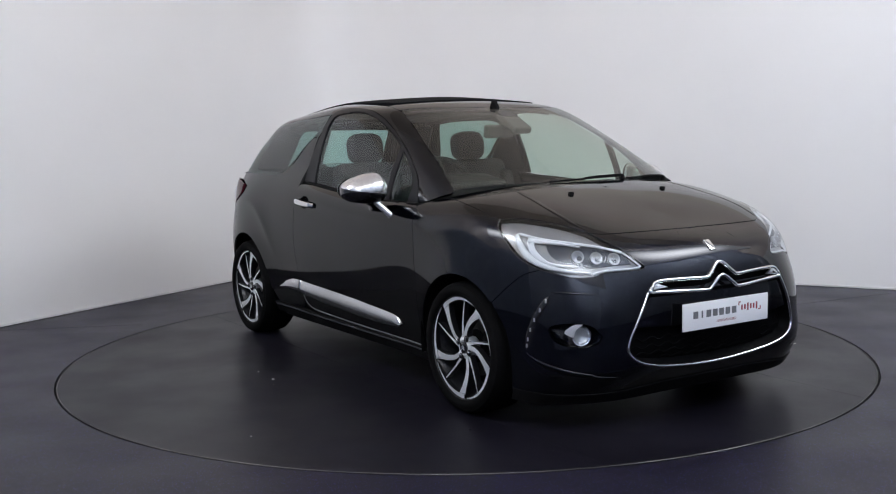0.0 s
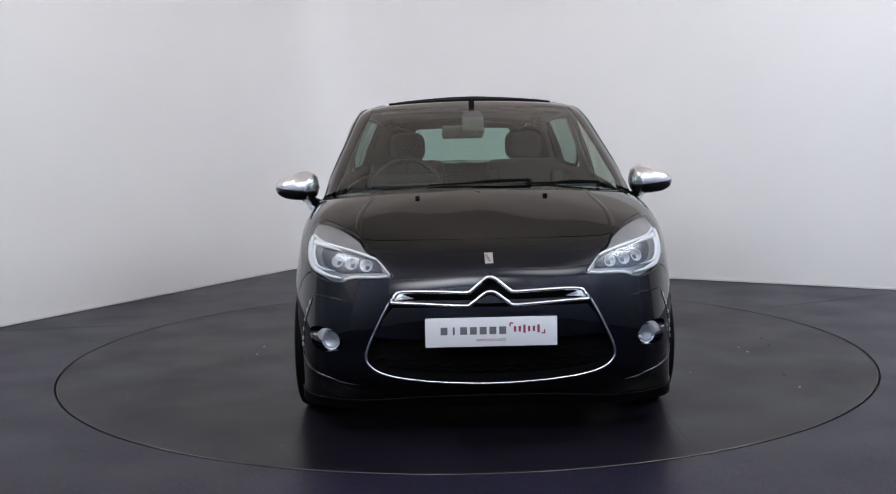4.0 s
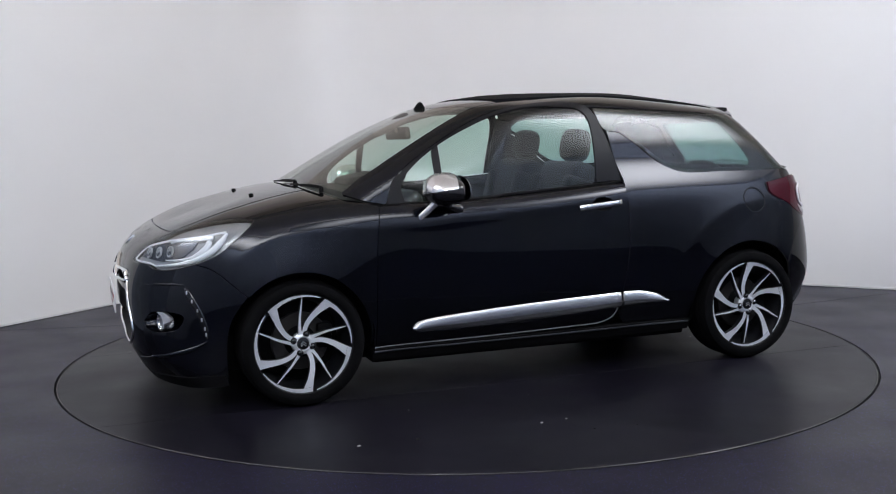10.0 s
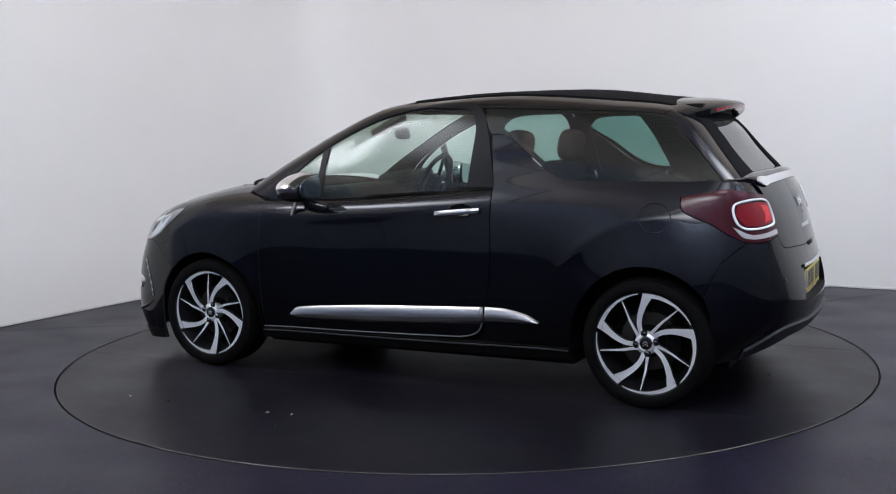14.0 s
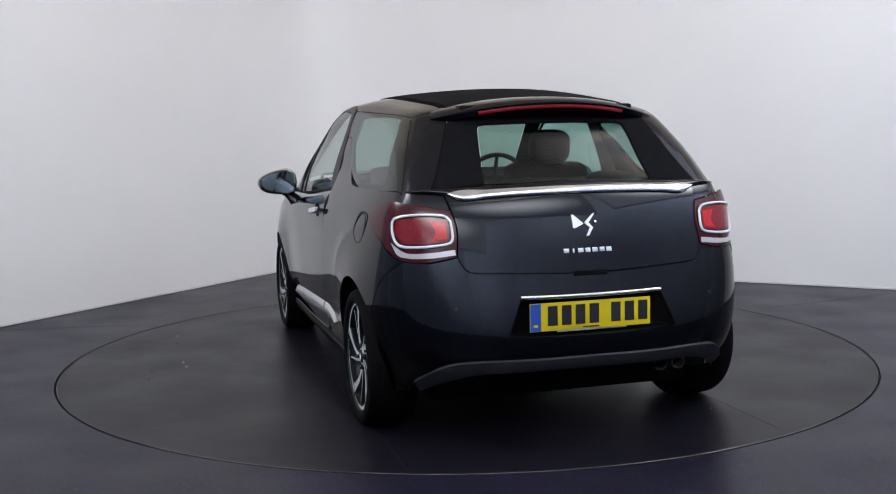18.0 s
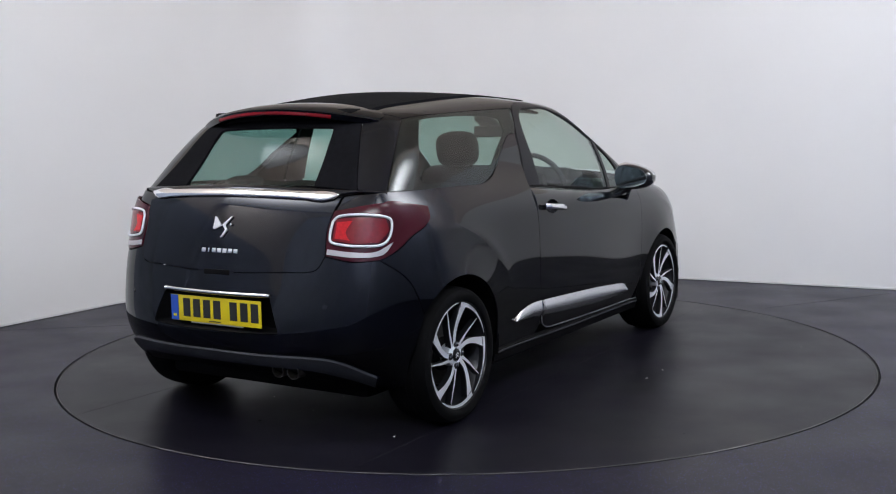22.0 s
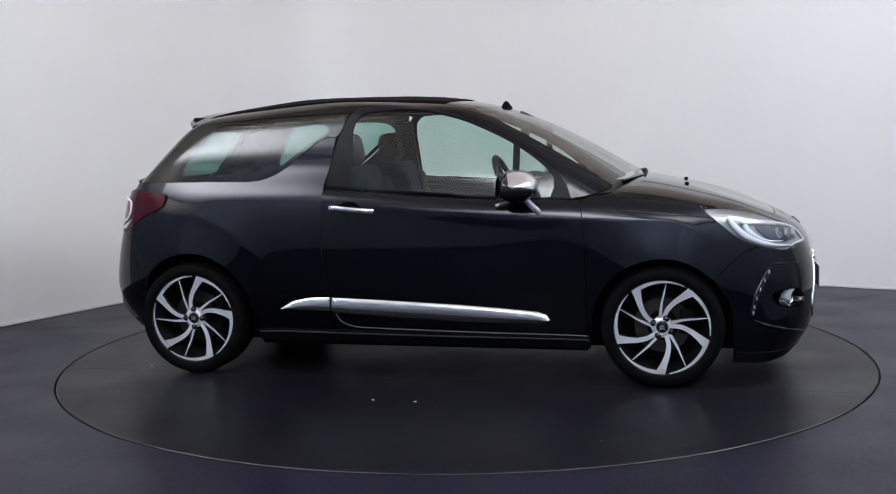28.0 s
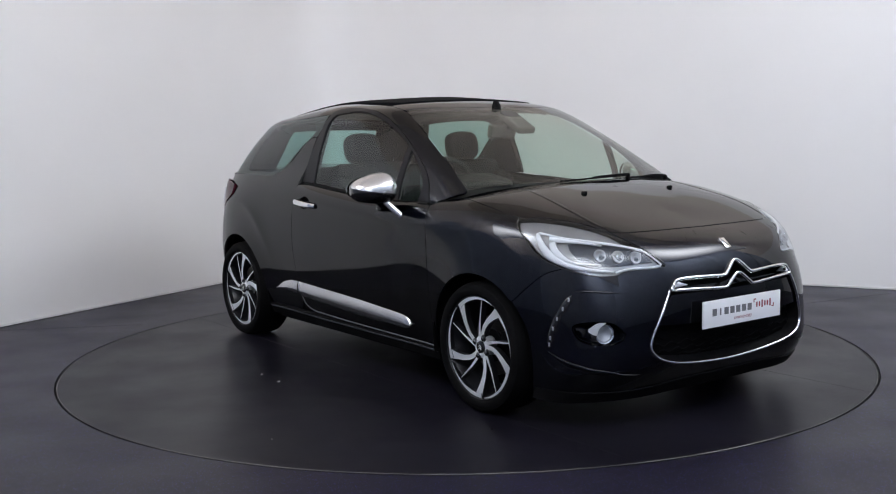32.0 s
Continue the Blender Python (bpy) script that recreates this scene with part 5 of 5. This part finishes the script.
# fuel flap on the left only, as a ring joint and a disc
fuel = [snap(ON_BODY, q) for q in oval(-1.361, .82, .868, .070, .070, n=28)[:-1]]
part("fuel_flap_joint", tube([p for p, n in fuel], .0024, 6, closed=True), GAP_BLACK, car, "round joint of the fuel flap")
# mirrors
for side in (1, -1):
    d = doors[0 if side > 0 else 1]

    def shape(piece):
        bm = bmesh.new()
        rows = []
        knots = (-1, -.5, 0, .5, 1)
        for k in range(21):
            s = -1 + k / 10
            e = max(1 - abs(s) ** 5, 0.0) ** 0.45
            top, bottom, ahead = (float(np.interp(s, knots, q)) for q in ((.080, .090, .080, .060, .038), (-.062, -.068, -.066, -.058, -.040), (.086, .106, .106, .092, .064)))
            row = []
            for j in range(28):
                th = 2 * math.pi * j / 28
                cx, sz = math.cos(th), math.sin(th)
                x = (ahead if cx > 0 else .072) * math.copysign(abs(cx) ** (0.9 if cx > 0 else 0.5), cx)
                z = (top if sz > 0 else -bottom) * math.copysign(abs(sz) ** 0.85, sz)
                row.append(bm.verts.new((x * e, s * .118, z * e)))
            rows.append(row)
        for p, q in zip(rows, rows[1:]):
            for j in range(28):
                bm.faces.new((p[j], p[(j + 1) % 28], q[(j + 1) % 28], q[j]))
        bmesh.ops.remove_doubles(bm, verts=bm.verts[:], dist=1e-5)
        low = piece == "low"
        bmesh.ops.bisect_plane(bm, geom=bm.verts[:] + bm.edges[:] + bm.faces[:], plane_co=(0, 0, .004), plane_no=(0.12, -0.10, 1), clear_outer=low, clear_inner=not low)
        if not low:
            bmesh.ops.bisect_plane(bm, geom=bm.verts[:] + bm.edges[:] + bm.faces[:], plane_co=(-.042, 0, 0), plane_no=(1, -0.2, 0), clear_outer=piece == "rear", clear_inner=piece == "cap")
        if low:
            bmesh.ops.scale(bm, vec=(.985, .985, .985), verts=bm.verts[:])
        bm.transform(pose(.448, .937, .985, 0, 0, -2))
        if side < 0:
            bmesh.ops.scale(bm, vec=(1, -1, 1), verts=bm.verts[:])
        bmesh.ops.recalc_face_normals(bm, faces=bm.faces[:])
        return bm

    house = part("door_mirror", shape("low"), GLOSS_BLACK, car, "door mirror with chrome cap")
    part("mirror_cap", shape("cap"), CAP_SILVER, house, "polished chrome cap")
    part("mirror_rim", shape("rear"), GLOSS_BLACK, house, "black rim round the mirror glass")
    edge = []
    for k in range(32):
        th = 2 * math.pi * k / 32
        y = .094 * math.copysign(abs(math.cos(th)) ** .6, math.cos(th))
        edge.append((y, (.066 if math.sin(th) > 0 else .050) * math.copysign(abs(math.sin(th)) ** .75, math.sin(th)) * (1 - .30 * y / .094)))
    pane = prism(edge, .003, 0, pose(.448, .937, .985, 0, 0, -2) @ Matrix.Translation((-.0785, 0, 0)) @ pose(0, 0, 0, 90, 0, 93) @ Matrix.Diagonal((1, 1, -1, 1)))
    if side < 0:
        bmesh.ops.scale(pane, vec=(1, -1, 1), verts=pane.verts[:])
    bmesh.ops.recalc_face_normals(pane, faces=pane.faces[:])
    part("mirror_glass", pane, MIRROR, house, "mirror glass")
    rod = tube(smooth_line([(.572, side * .822, .835), (.545, side * .845, .868), (.51, side * .872, .905), (.49, side * .89, .93)], 4), .016, 10, .6)
    part("mirror_arm", rod, CAP_SILVER, house, "chrome mirror arm")
    part("mirror_foot", tube(smooth_line([(.44, side * .90, .935), (.42, side * .865, .915), (.37, side * .838, .897), (.34, side * .828, .89)], 4), .024, 12, .8), GLOSS_BLACK, house, "black mirror foot")

# ---------------------------------------------------------------- tail
tails = pair("tail_lamp", [TAIL, TAIL_IN, TAIL_LOW], (-1, .9, .1), ON_BODY, LAMP_DARK_RED, BOTH, "red tail lamp with white ring", off=0.004, gap=0.004)
RED = [[(-1.787, .552, .918), (-1.80, .548, .828)], [(-1.80, .548, .828), (-1.785, .64, .82), (-1.74, .725, .825)], [(-1.74, .725, .825), (-1.70, .745, .87), (-1.70, .735, .92)], [(-1.70, .735, .92), (-1.765, .63, .927), (-1.787, .552, .918)]]
pair("red_lens", RED, (-1, .9, .1), ON_BODY, LAMP_RED, tails, "bright red lens", off=0.009, thick=0.006)
RING = [(-1.787, .543, .905), (-1.795, .538, .86), (-1.803, .543, .828), (-1.797, .57, .815), (-1.78, .65, .81), (-1.745, .722, .814), (-1.715, .748, .832), (-1.695, .755, .872), (-1.688, .748, .912), (-1.705, .728, .928), (-1.75, .65, .935), (-1.783, .57, .930), (-1.787, .543, .905)]
for side in (1, -1):
    line = []
    for q in smooth_line(RING, 4)[:-1]:
        p, n = snap(ON_BODY, q)
        line.append(Vector(((p + n * .010).x, side * (p + n * .010).y, (p + n * .010).z)))
    part("lamp_ring", tube(line, .0055, 8, closed=True), LAMP_WHITE, tails[0 if side > 0 else 1], "white light ring")
# light caught by the lamp's reflector, painted as a brighter red patch
GLINT = [[(-1.791, .560, .908), (-1.799, .557, .836)], [(-1.799, .557, .836), (-1.79, .625, .831)], [(-1.79, .625, .831), (-1.787, .605, .868), (-1.778, .630, .916)], [(-1.778, .630, .916), (-1.791, .560, .908)]]
pair("lens_glint", GLINT, (-1, .9, .1), ON_BODY, LAMP_LIT_RED, tails, "brighter red patch painted for light caught in the lens", off=0.0105, thick=0.005)
CLEAR = [[(-1.806, .532, .793), (-1.79, .63, .786), (-1.75, .71, .788), (-1.69, .758, .825)], [(-1.69, .758, .825), (-1.725, .735, .778), (-1.76, .69, .764)], [(-1.76, .69, .764), (-1.79, .62, .764), (-1.81, .53, .772)], [(-1.81, .53, .772), (-1.806, .532, .793)]]
pair("reversing_lens", CLEAR, (-1, .9, .1), ON_BODY, LAMP_LOW_LENS, tails, "clear silver lower lens", off=0.008, thick=0.005, gap=0)
# chrome boot bar
BAR = [(-1.735, .54, 1.003), (-1.765, .44, 1.010), (-1.79, .25, 1.020), (-1.80, 0, 1.023), (-1.79, -.25, 1.020), (-1.765, -.44, 1.010), (-1.735, -.54, 1.003)]
moulding("boot_bar", strip(BAR, ON_BODY, .03, .009, 10, widths=[(0, .004), (.06, .040), (.13, .056), (.17, .053), (.22, .042), (.5, .038), (.78, .042), (.83, .053), (.87, .056), (.94, .040), (1, .004)], lift=.006), CHROME, boot, "chrome bar across the boot")
whole("boot_deck", [[(-1.775, 0, 1.04), (-1.765, .25, 1.036), (-1.745, .555, 1.02)], [(-1.745, .555, 1.02), (-1.645, .712, 1.03)], [(-1.645, .712, 1.03), (-1.60, .60, 1.035), (-1.56, .3, 1.04), (-1.55, 0, 1.045)], [(-1.55, 0, 1.045), (-1.775, 0, 1.04)]], (0, .1, 1), ON_BODY, PAINT, car)
moulding("deck_lip", strip([(-1.705, .64, 1.028), (-1.755, .45, 1.033), (-1.775, .2, 1.04), (-1.778, 0, 1.042), (-1.775, -.2, 1.04), (-1.755, -.45, 1.033), (-1.705, -.64, 1.028)], ON_BODY, .040, .012, 8, taper=.1), PAINT, boot)


def badge_at(y, z):
    p, n = snap(ON_BODY, (-1.87, y, z))
    return Matrix.Translation(p + n * 0.001) @ n.to_track_quat("Z", "Y").to_matrix().to_4x4()


base = badge_at(0.0, .88)
part("boot_badge", prism([(-.054, .046), (-.046, .042), (-.008, .006), (-.046, -.012), (-.054, -.010)], .006, 0, base), SATIN_CHROME, boot, "angular chrome badge")
part("badge_stroke", prism([(.046, .048), (.036, .046), (-.004, .010), (.017, -.012), (-.002, -.046), (.010, -.043), (.031, -.012), (.014, .009)], .006, 0, base), SATIN_CHROME, boot)
part("badge_dot", lathe([(0, .005), (.005, .004), (.006, 0)], 12, base @ pose(.045, .012, .002, 90)), CHROME, boot)
for k in range(7):
    base = badge_at(.093 - .0305 * k, .775)
    w = .006 if k == 1 else .022
    part("boot_letter_bar", box(w, .018, .004, base, .001), SATIN_CHROME, boot)
p, n = snap(ON_BODY, (-1.905, 0, .695))
bm = box(.15, .028, .03, Matrix.Translation((-1.905, 0, .690)) @ pose(0, 0, 0, 90, 0, 90), .008)
part("boot_grip", bm, SATIN_BLACK, boot, "dark boot release notch")
# plate well
v, f = tray([r for r in PLATE_WELL] + [[(x, -y, z) for x, y, z in r[::-1]] for r in PLATE_WELL[::-1]], ON_BODY, .055, .05)
moulding("plate_well", (v, f), SATIN_BLACK, car, "black well of the number plate")
moulding("plate_lid", strip([(-1.92, .302, .607), (-1.94, .15, .608), (-1.945, 0, .608), (-1.94, -.15, .608), (-1.92, -.302, .607)], ON_BODY, .018, .012, 8), CHROME, car, "chrome strip above the plate")
rear_plate = part("rear_plate", box(.522, .113, .005, pose(-1.930, .006, .527, 90, 0, -90), .002), YELLOW_PLATE, car, "yellow number plate with blue band")
face = pose(-1.9335, .006, .527, 90, 0, -90)
bar("blue_band", -.237, 0, .044, .110, BLUE_BAND, rear_plate, face)
bar("band_mark", -.237, -.033, .018, .010, YELLOW_PLATE, rear_plate, face @ pose(0, 0, .0006))
for k in range(7):
    bar("plate_bar", -.165 + k * .0595 + (.035 if k > 3 else 0), .004, .041, .079, INK, rear_plate, face)
bar("plate_foot", -.0, -.048, .07, .005, INK, rear_plate, face)
part("plate_clip", box(.30, .006, .008, pose(-1.928, 0, .467, 90, 0, -90), .001), SATIN_CHROME, rear_plate)
for y in (.553, -.553):
    p, n = snap(ON_BODY, (-1.885, y, .575))
    part("parking_sensor", lathe([(0, .003), (.009, .003), (.011, .0)], 16, Matrix.Translation(p) @ n.to_track_quat("Y", "Z").to_matrix().to_4x4()), GLOSS_BLACK, car, "round black parking sensor")
# valance and exhausts
whole("rear_valance", [[(-1.952, 0, .378), (-1.94, .25, .376), (-1.90, .48, .374), (-1.84, .60, .350), (-1.74, .70, .265)], [(-1.74, .70, .262), (-1.70, .66, .235)], [(-1.70, .66, .225), (-1.80, .58, .275), (-1.885, .46, .308), (-1.93, .25, .312), (-1.945, 0, .312)], [(-1.945, 0, .312), (-1.952, 0, .378)]],
      (-1, .5, 0), ON_BODY, VALANCE, car, "grey plastic diffuser edge", off=.014, thick=.02)
whole("rear_diffuser", [[(-1.945, 0, .32), (-1.93, .25, .32), (-1.885, .46, .316), (-1.80, .58, .288)], [(-1.80, .58, .288), (-1.73, .62, .235)], [(-1.73, .62, .235), (-1.83, .37, .264), (-1.86, 0, .274)], [(-1.86, 0, .274), (-1.945, 0, .32)]], (-1, .4, 0), ON_BODY, SATIN_BLACK, car, "black lower diffuser", off=.006)
for y in (-.315, -.395):
    part("exhaust_tip", lathe([(.024, -.08), (.030, -.075), (.032, .0), (.031, .006), (.027, .006), (.025, 0), (.024, -.08)], 24, pose(-1.905, y, .298, 0, 0, 90)), EXHAUST, car, "sooty steel exhaust tip")

# spoiler with brake light
part("spoiler_base", box(.10, .80, .05, pose(-1.43, 0, 1.348), .012), SATIN_BLACK, car)
bm = bmesh.new()
rows = []
for k in range(25):
    t = -1 + k / 12
    y = t * .515
    edge = abs(t) ** 3
    front, tip = -1.325 + .065 * edge, -1.578 + .15 * abs(t) ** 2.4
    top = 1.408 - .060 * abs(t) ** 2
    low = 1.345 - .018 * abs(t) ** 2
    rows.append([bm.verts.new(q) for q in ((front, y, top + .004), ((front + tip) / 2, y, top - .002), (tip + .012, y, top - .022 + .002), (tip, y, top - .030), (tip + .006, y, top - .056),
                                           (tip + .05, y, top - .060), (front - .12, y, low - .006), (front, y, low))])
for a, b in zip(rows, rows[1:]):
    for j in range(8):
        bm.faces.new((a[j], a[(j + 1) % 8], b[(j + 1) % 8], b[j]))
bm.faces.new(rows[0])
bm.faces.new(rows[-1])
bmesh.ops.recalc_face_normals(bm, faces=bm.faces[:])
spoiler = part("roof_spoiler", bm, PAINT, car, "black roof spoiler")
line = [(-1.578 + .15 * (abs(y) / .515) ** 2.4 + .006, y, 1.408 - .060 * (abs(y) / .515) ** 2 - .044) for y in np.linspace(-.33, .33, 21)]
part("brake_light", tube(line, .010, 8, .5), LAMP_RED, spoiler, "long red high brake light")

# ---------------------------------------------------------------- roof and screen details
part("roof_aerial", prism([(-.042, 0), (.042, 0), (.034, .012), (.006, .048), (-.006, .048), (-.026, .014)], .030, .006, pose(.258, .015, 1.386, 90)), SATIN_BLACK, car, "black aerial base at the screen top")
for y0, y1 in ((-.24, .24), (.22, .58)):
    a, b = [], []
    for t in np.linspace(0, 1, 10):
        y = y0 + (y1 - y0) * t
        x = 1.05 - .16 * abs(y) ** 2 - .028 * t
        p, n = snap(ON_CABIN, (x, y, 1.01))
        a.append(p + n * .010)
        if t > .38:
            b.append(p + n * (.011 + .006 * min(1, (t - .38) / .25)))
    wiper = part("wiper", tube(a, .0042, 6), SATIN_BLACK, car, "black windscreen wiper")
    part("wiper_arm", tube(b, .0055, 6), SATIN_BLACK, wiper)
    part("wiper_pivot", lathe([(0, .006), (.009, .005), (.011, .0), (.011, -.02)], 14, Matrix.Translation(b[-1]) @ pose(0, 0, -.004, 90)), SATIN_BLACK, wiper)
for y in (.289, -.289):
    p, n = snap(ON_BODY, (1.261, y, .97))
    part("washer_jet", box(.022, .020, .014, Matrix.Translation(p + n * .004), .004), SATIN_BLACK, bonnet)
mouldings("bonnet_fold", strip([(1.03, .48, .991), (1.225, .505, .961), (1.417, .535, .915), (1.555, .538, .871), (1.64, .52, .84)], ON_BODY, .026, .0036, 10, taper=.2), PAINT, BOTH)

# ---------------------------------------------------------------- underside and cabin
part("underbody", box(3.2, 1.16, .18, pose(-.05, 0, .235), .03), SATIN_BLACK, car, "dark underside")
part("engine_bay", box(.95, 1.1, .45, pose(1.2, 0, .52), .05), SATIN_BLACK, car, "dark engine bay block")
part("side_floor", box(1.75, 1.50, .12, pose(-.09, 0, .215), .02), SATIN_BLACK, car)
part("boot_floor", box(.45, 1.2, .3, pose(-1.58, 0, .42), .04), SATIN_BLACK, car)
dash = part("dashboard", box(.42, 1.36, .30, pose(.67, 0, .82, 0, 4, 0), .07, 4), INTERIOR, car, "dark dashboard")
part("instrument_hood", box(.22, .36, .09, pose(.52, -.36, .985, 0, 10, 0), .035, 4), INTERIOR, dash)
part("centre_console", box(.55, .22, .34, pose(.35, 0, .56, 0, -18, 0), .04, 3), INTERIOR, dash)
wheel_m = pose(.33, -.365, .955, 0, 66, 0)
ring = [wheel_m @ Vector((.182 * math.cos(a), .182 * math.sin(a), 0)) for a in (2 * math.pi * k / 40 for k in range(40))]
steer = part("steering_wheel", tube(ring, .0145, 10, closed=True), INTERIOR, car, "dark three-spoke steering wheel")
for a in (90, 210, 330):
    b = radians(a + 90)
    part("wheel_spoke", tube([wheel_m @ Vector((.04 * math.cos(b), .04 * math.sin(b), -.01)), wheel_m @ Vector((.18 * math.cos(b), .18 * math.sin(b), 0))], .012, 8), INTERIOR, steer)
part("wheel_boss", box(.12, .13, .05, wheel_m, .02), INTERIOR, steer)


def build_seat(x, y):
    seat = part("front_seat", box(.50, .48, .16, pose(x, y, .52, 0, -8, 0), .06, 4), SEAT_CLOTH, car, "dark cloth front seat")
    part("backrest", box(.14, .46, .58, pose(x - .308, y, .807, 0, -16, 0), .065, 5), SEAT_CLOTH, seat)
    for s in (1, -1):
        part("side_bolster", box(.16, .09, .50, pose(x - .27, y + s * .20, .77, 0, -16, 0), .04, 4), SEAT_CLOTH, seat)
        part("headrest_post", tube([(x - .385, y + s * .07, 1.0), (x - .405, y + s * .07, 1.13)], .0065, 8), DISC_STEEL, seat)
    part("headrest", pillow(.12, .225, .18, pose(x - .42, y, 1.175, 0, -10, 0)), SEAT_CLOTH, seat)
    return seat


for x, y in ((-.105, .345), (-.135, -.375)):
    build_seat(x, y)
bench = part("rear_seat", box(.45, 1.20, .18, pose(-.95, 0, .55, 0, -8, 0), .06, 4), SEAT_CLOTH, car, "dark cloth rear bench")
part("backrest", box(.14, 1.20, .50, pose(-1.25, 0, .80, 0, -20, 0), .05, 4), SEAT_CLOTH, bench)
for y in (.36, 0, -.36):
    part("headrest", pillow(.09, .25, .12, pose(-1.33, y, 1.01 if y else .99, 0, -18, 0)), SEAT_CLOTH, bench)
part("parcel_shelf", box(.34, 1.15, .03, pose(-1.52, 0, 1.0), .01), INTERIOR, car)
pair("door_card", [[(.70, .80, .90), (.70, .80, .35)], [(.70, .80, .35), (-.52, .80, .35)], [(-.52, .80, .35), (-.53, .78, .97)], [(-.53, .78, .97), (.10, .785, .93), (.70, .80, .90)]], (0, 1, .2), ON_BODY, INTERIOR, doors, "dark door lining", off=-.05)
pair("side_lining", [[(-.60, .80, .97), (-.60, .80, .40)], [(-.60, .80, .40), (-.90, .80, .40)], [(-.90, .80, .40), (-.98, .83, .60), (-1.2, .83, .70), (-1.6, .78, .72)], [(-1.6, .78, .72), (-1.6, .735, 1.0)], [(-1.6, .735, 1.0), (-1.0, .755, 1.0), (-.60, .78, .97)]], (0, 1, .2), ON_BODY, INTERIOR, BOTH, "dark rear side lining", off=-.06)
pair("pillar_trim", [[(-1.30, .585, 1.31), (-1.46, .635, 1.16), (-1.57, .69, 1.05)], [(-1.57, .69, 1.05), (-1.66, .42, 1.09)], [(-1.66, .42, 1.09), (-1.50, .36, 1.28)], [(-1.50, .36, 1.28), (-1.30, .585, 1.31)]], (-.7, .8, .35), ON_CABIN, INTERIOR, BOTH, "dark inner pillar trim", off=-.018)
pair("centre_pillar_trim", [[(-.46, .63, 1.345), (-.44, .76, 1.02)], [(-.44, .76, 1.02), (-.62, .76, 1.02)], [(-.62, .76, 1.02), (-.57, .645, 1.33)], [(-.57, .645, 1.33), (-.46, .63, 1.345)]], (0, 1, .35), ON_CABIN, INTERIOR, BOTH, "dark inner door pillar trim", off=-.022)
whole("headlining", [[(.20, 0, 1.40), (.12, .50, 1.37)], [(.12, .50, 1.37), (-.4, .52, 1.40), (-1.25, .46, 1.36)], [(-1.25, .46, 1.36), (-1.3, 0, 1.41)], [(-1.3, 0, 1.41), (.20, 0, 1.40)]], (0, .1, 1), ON_CABIN, INTERIOR, car, "dark headlining", off=-.04)
sensor = part("sensor_housing", box(.20, .115, .04, pose(.435, 0, 1.306, 0, 28, 0), .016, 3), LINING, car, "grey sensor housing behind the windscreen top")
part("sensor_foot", box(.07, .09, .03, pose(.37, 0, 1.345, 0, 28, 0), .008), LINING, sensor)
mirror = part("inside_mirror", box(.035, .225, .07, pose(.375, -.055, 1.262, 0, 8, 14), .016, 3), LINING, car, "grey inside mirror")
part("mirror_stem", tube([(.41, 0, 1.30), (.39, -.03, 1.275)], .012, 8), INTERIOR, mirror)

# ---------------------------------------------------------------- motion of the turntable and the car
TURN = [(0.0, -56.36), (0.5, -56.5), (1.0, -57.71), (1.5, -60.4), (2.0, -64.9), (2.5, -70.51), (3.0, -76.71), (4.0, -88.5), (5.0, -100.5),
        (6.0, -112.37), (7.0, -124.13), (8.0, -135.86), (9.0, -147.49), (10.0, -159.18), (11.0, -170.52), (12.0, -182.18), (13.0, -193.91),
        (14.0, -205.5), (15.0, -217.1), (16.0, -228.81), (17.0, -240.8), (18.0, -252.89), (19.0, -264.87), (20.0, -277.03), (21.0, -289.18),
        (22.0, -301.34), (23.0, -313.39), (24.0, -325.24), (25.0, -336.71), (26.0, -348.4), (27.0, -360.1), (28.0, -371.78), (29.0, -383.46),
        (30.0, -395.07), (30.5, -400.95), (31.0, -406.67), (31.5, -410.53), (32.0, -413.18)]
CAR_OFFSET = 0.0564


def motions():
    walk(turntable, [(t, pose(0, 0, 0, 0, 0, a)) for t, a in TURN])
    walk(car, [(t, pose(0, 0, 0, 0, 0, a) @ pose(0, CAR_OFFSET, 0)) for t, a in TURN])


motions()
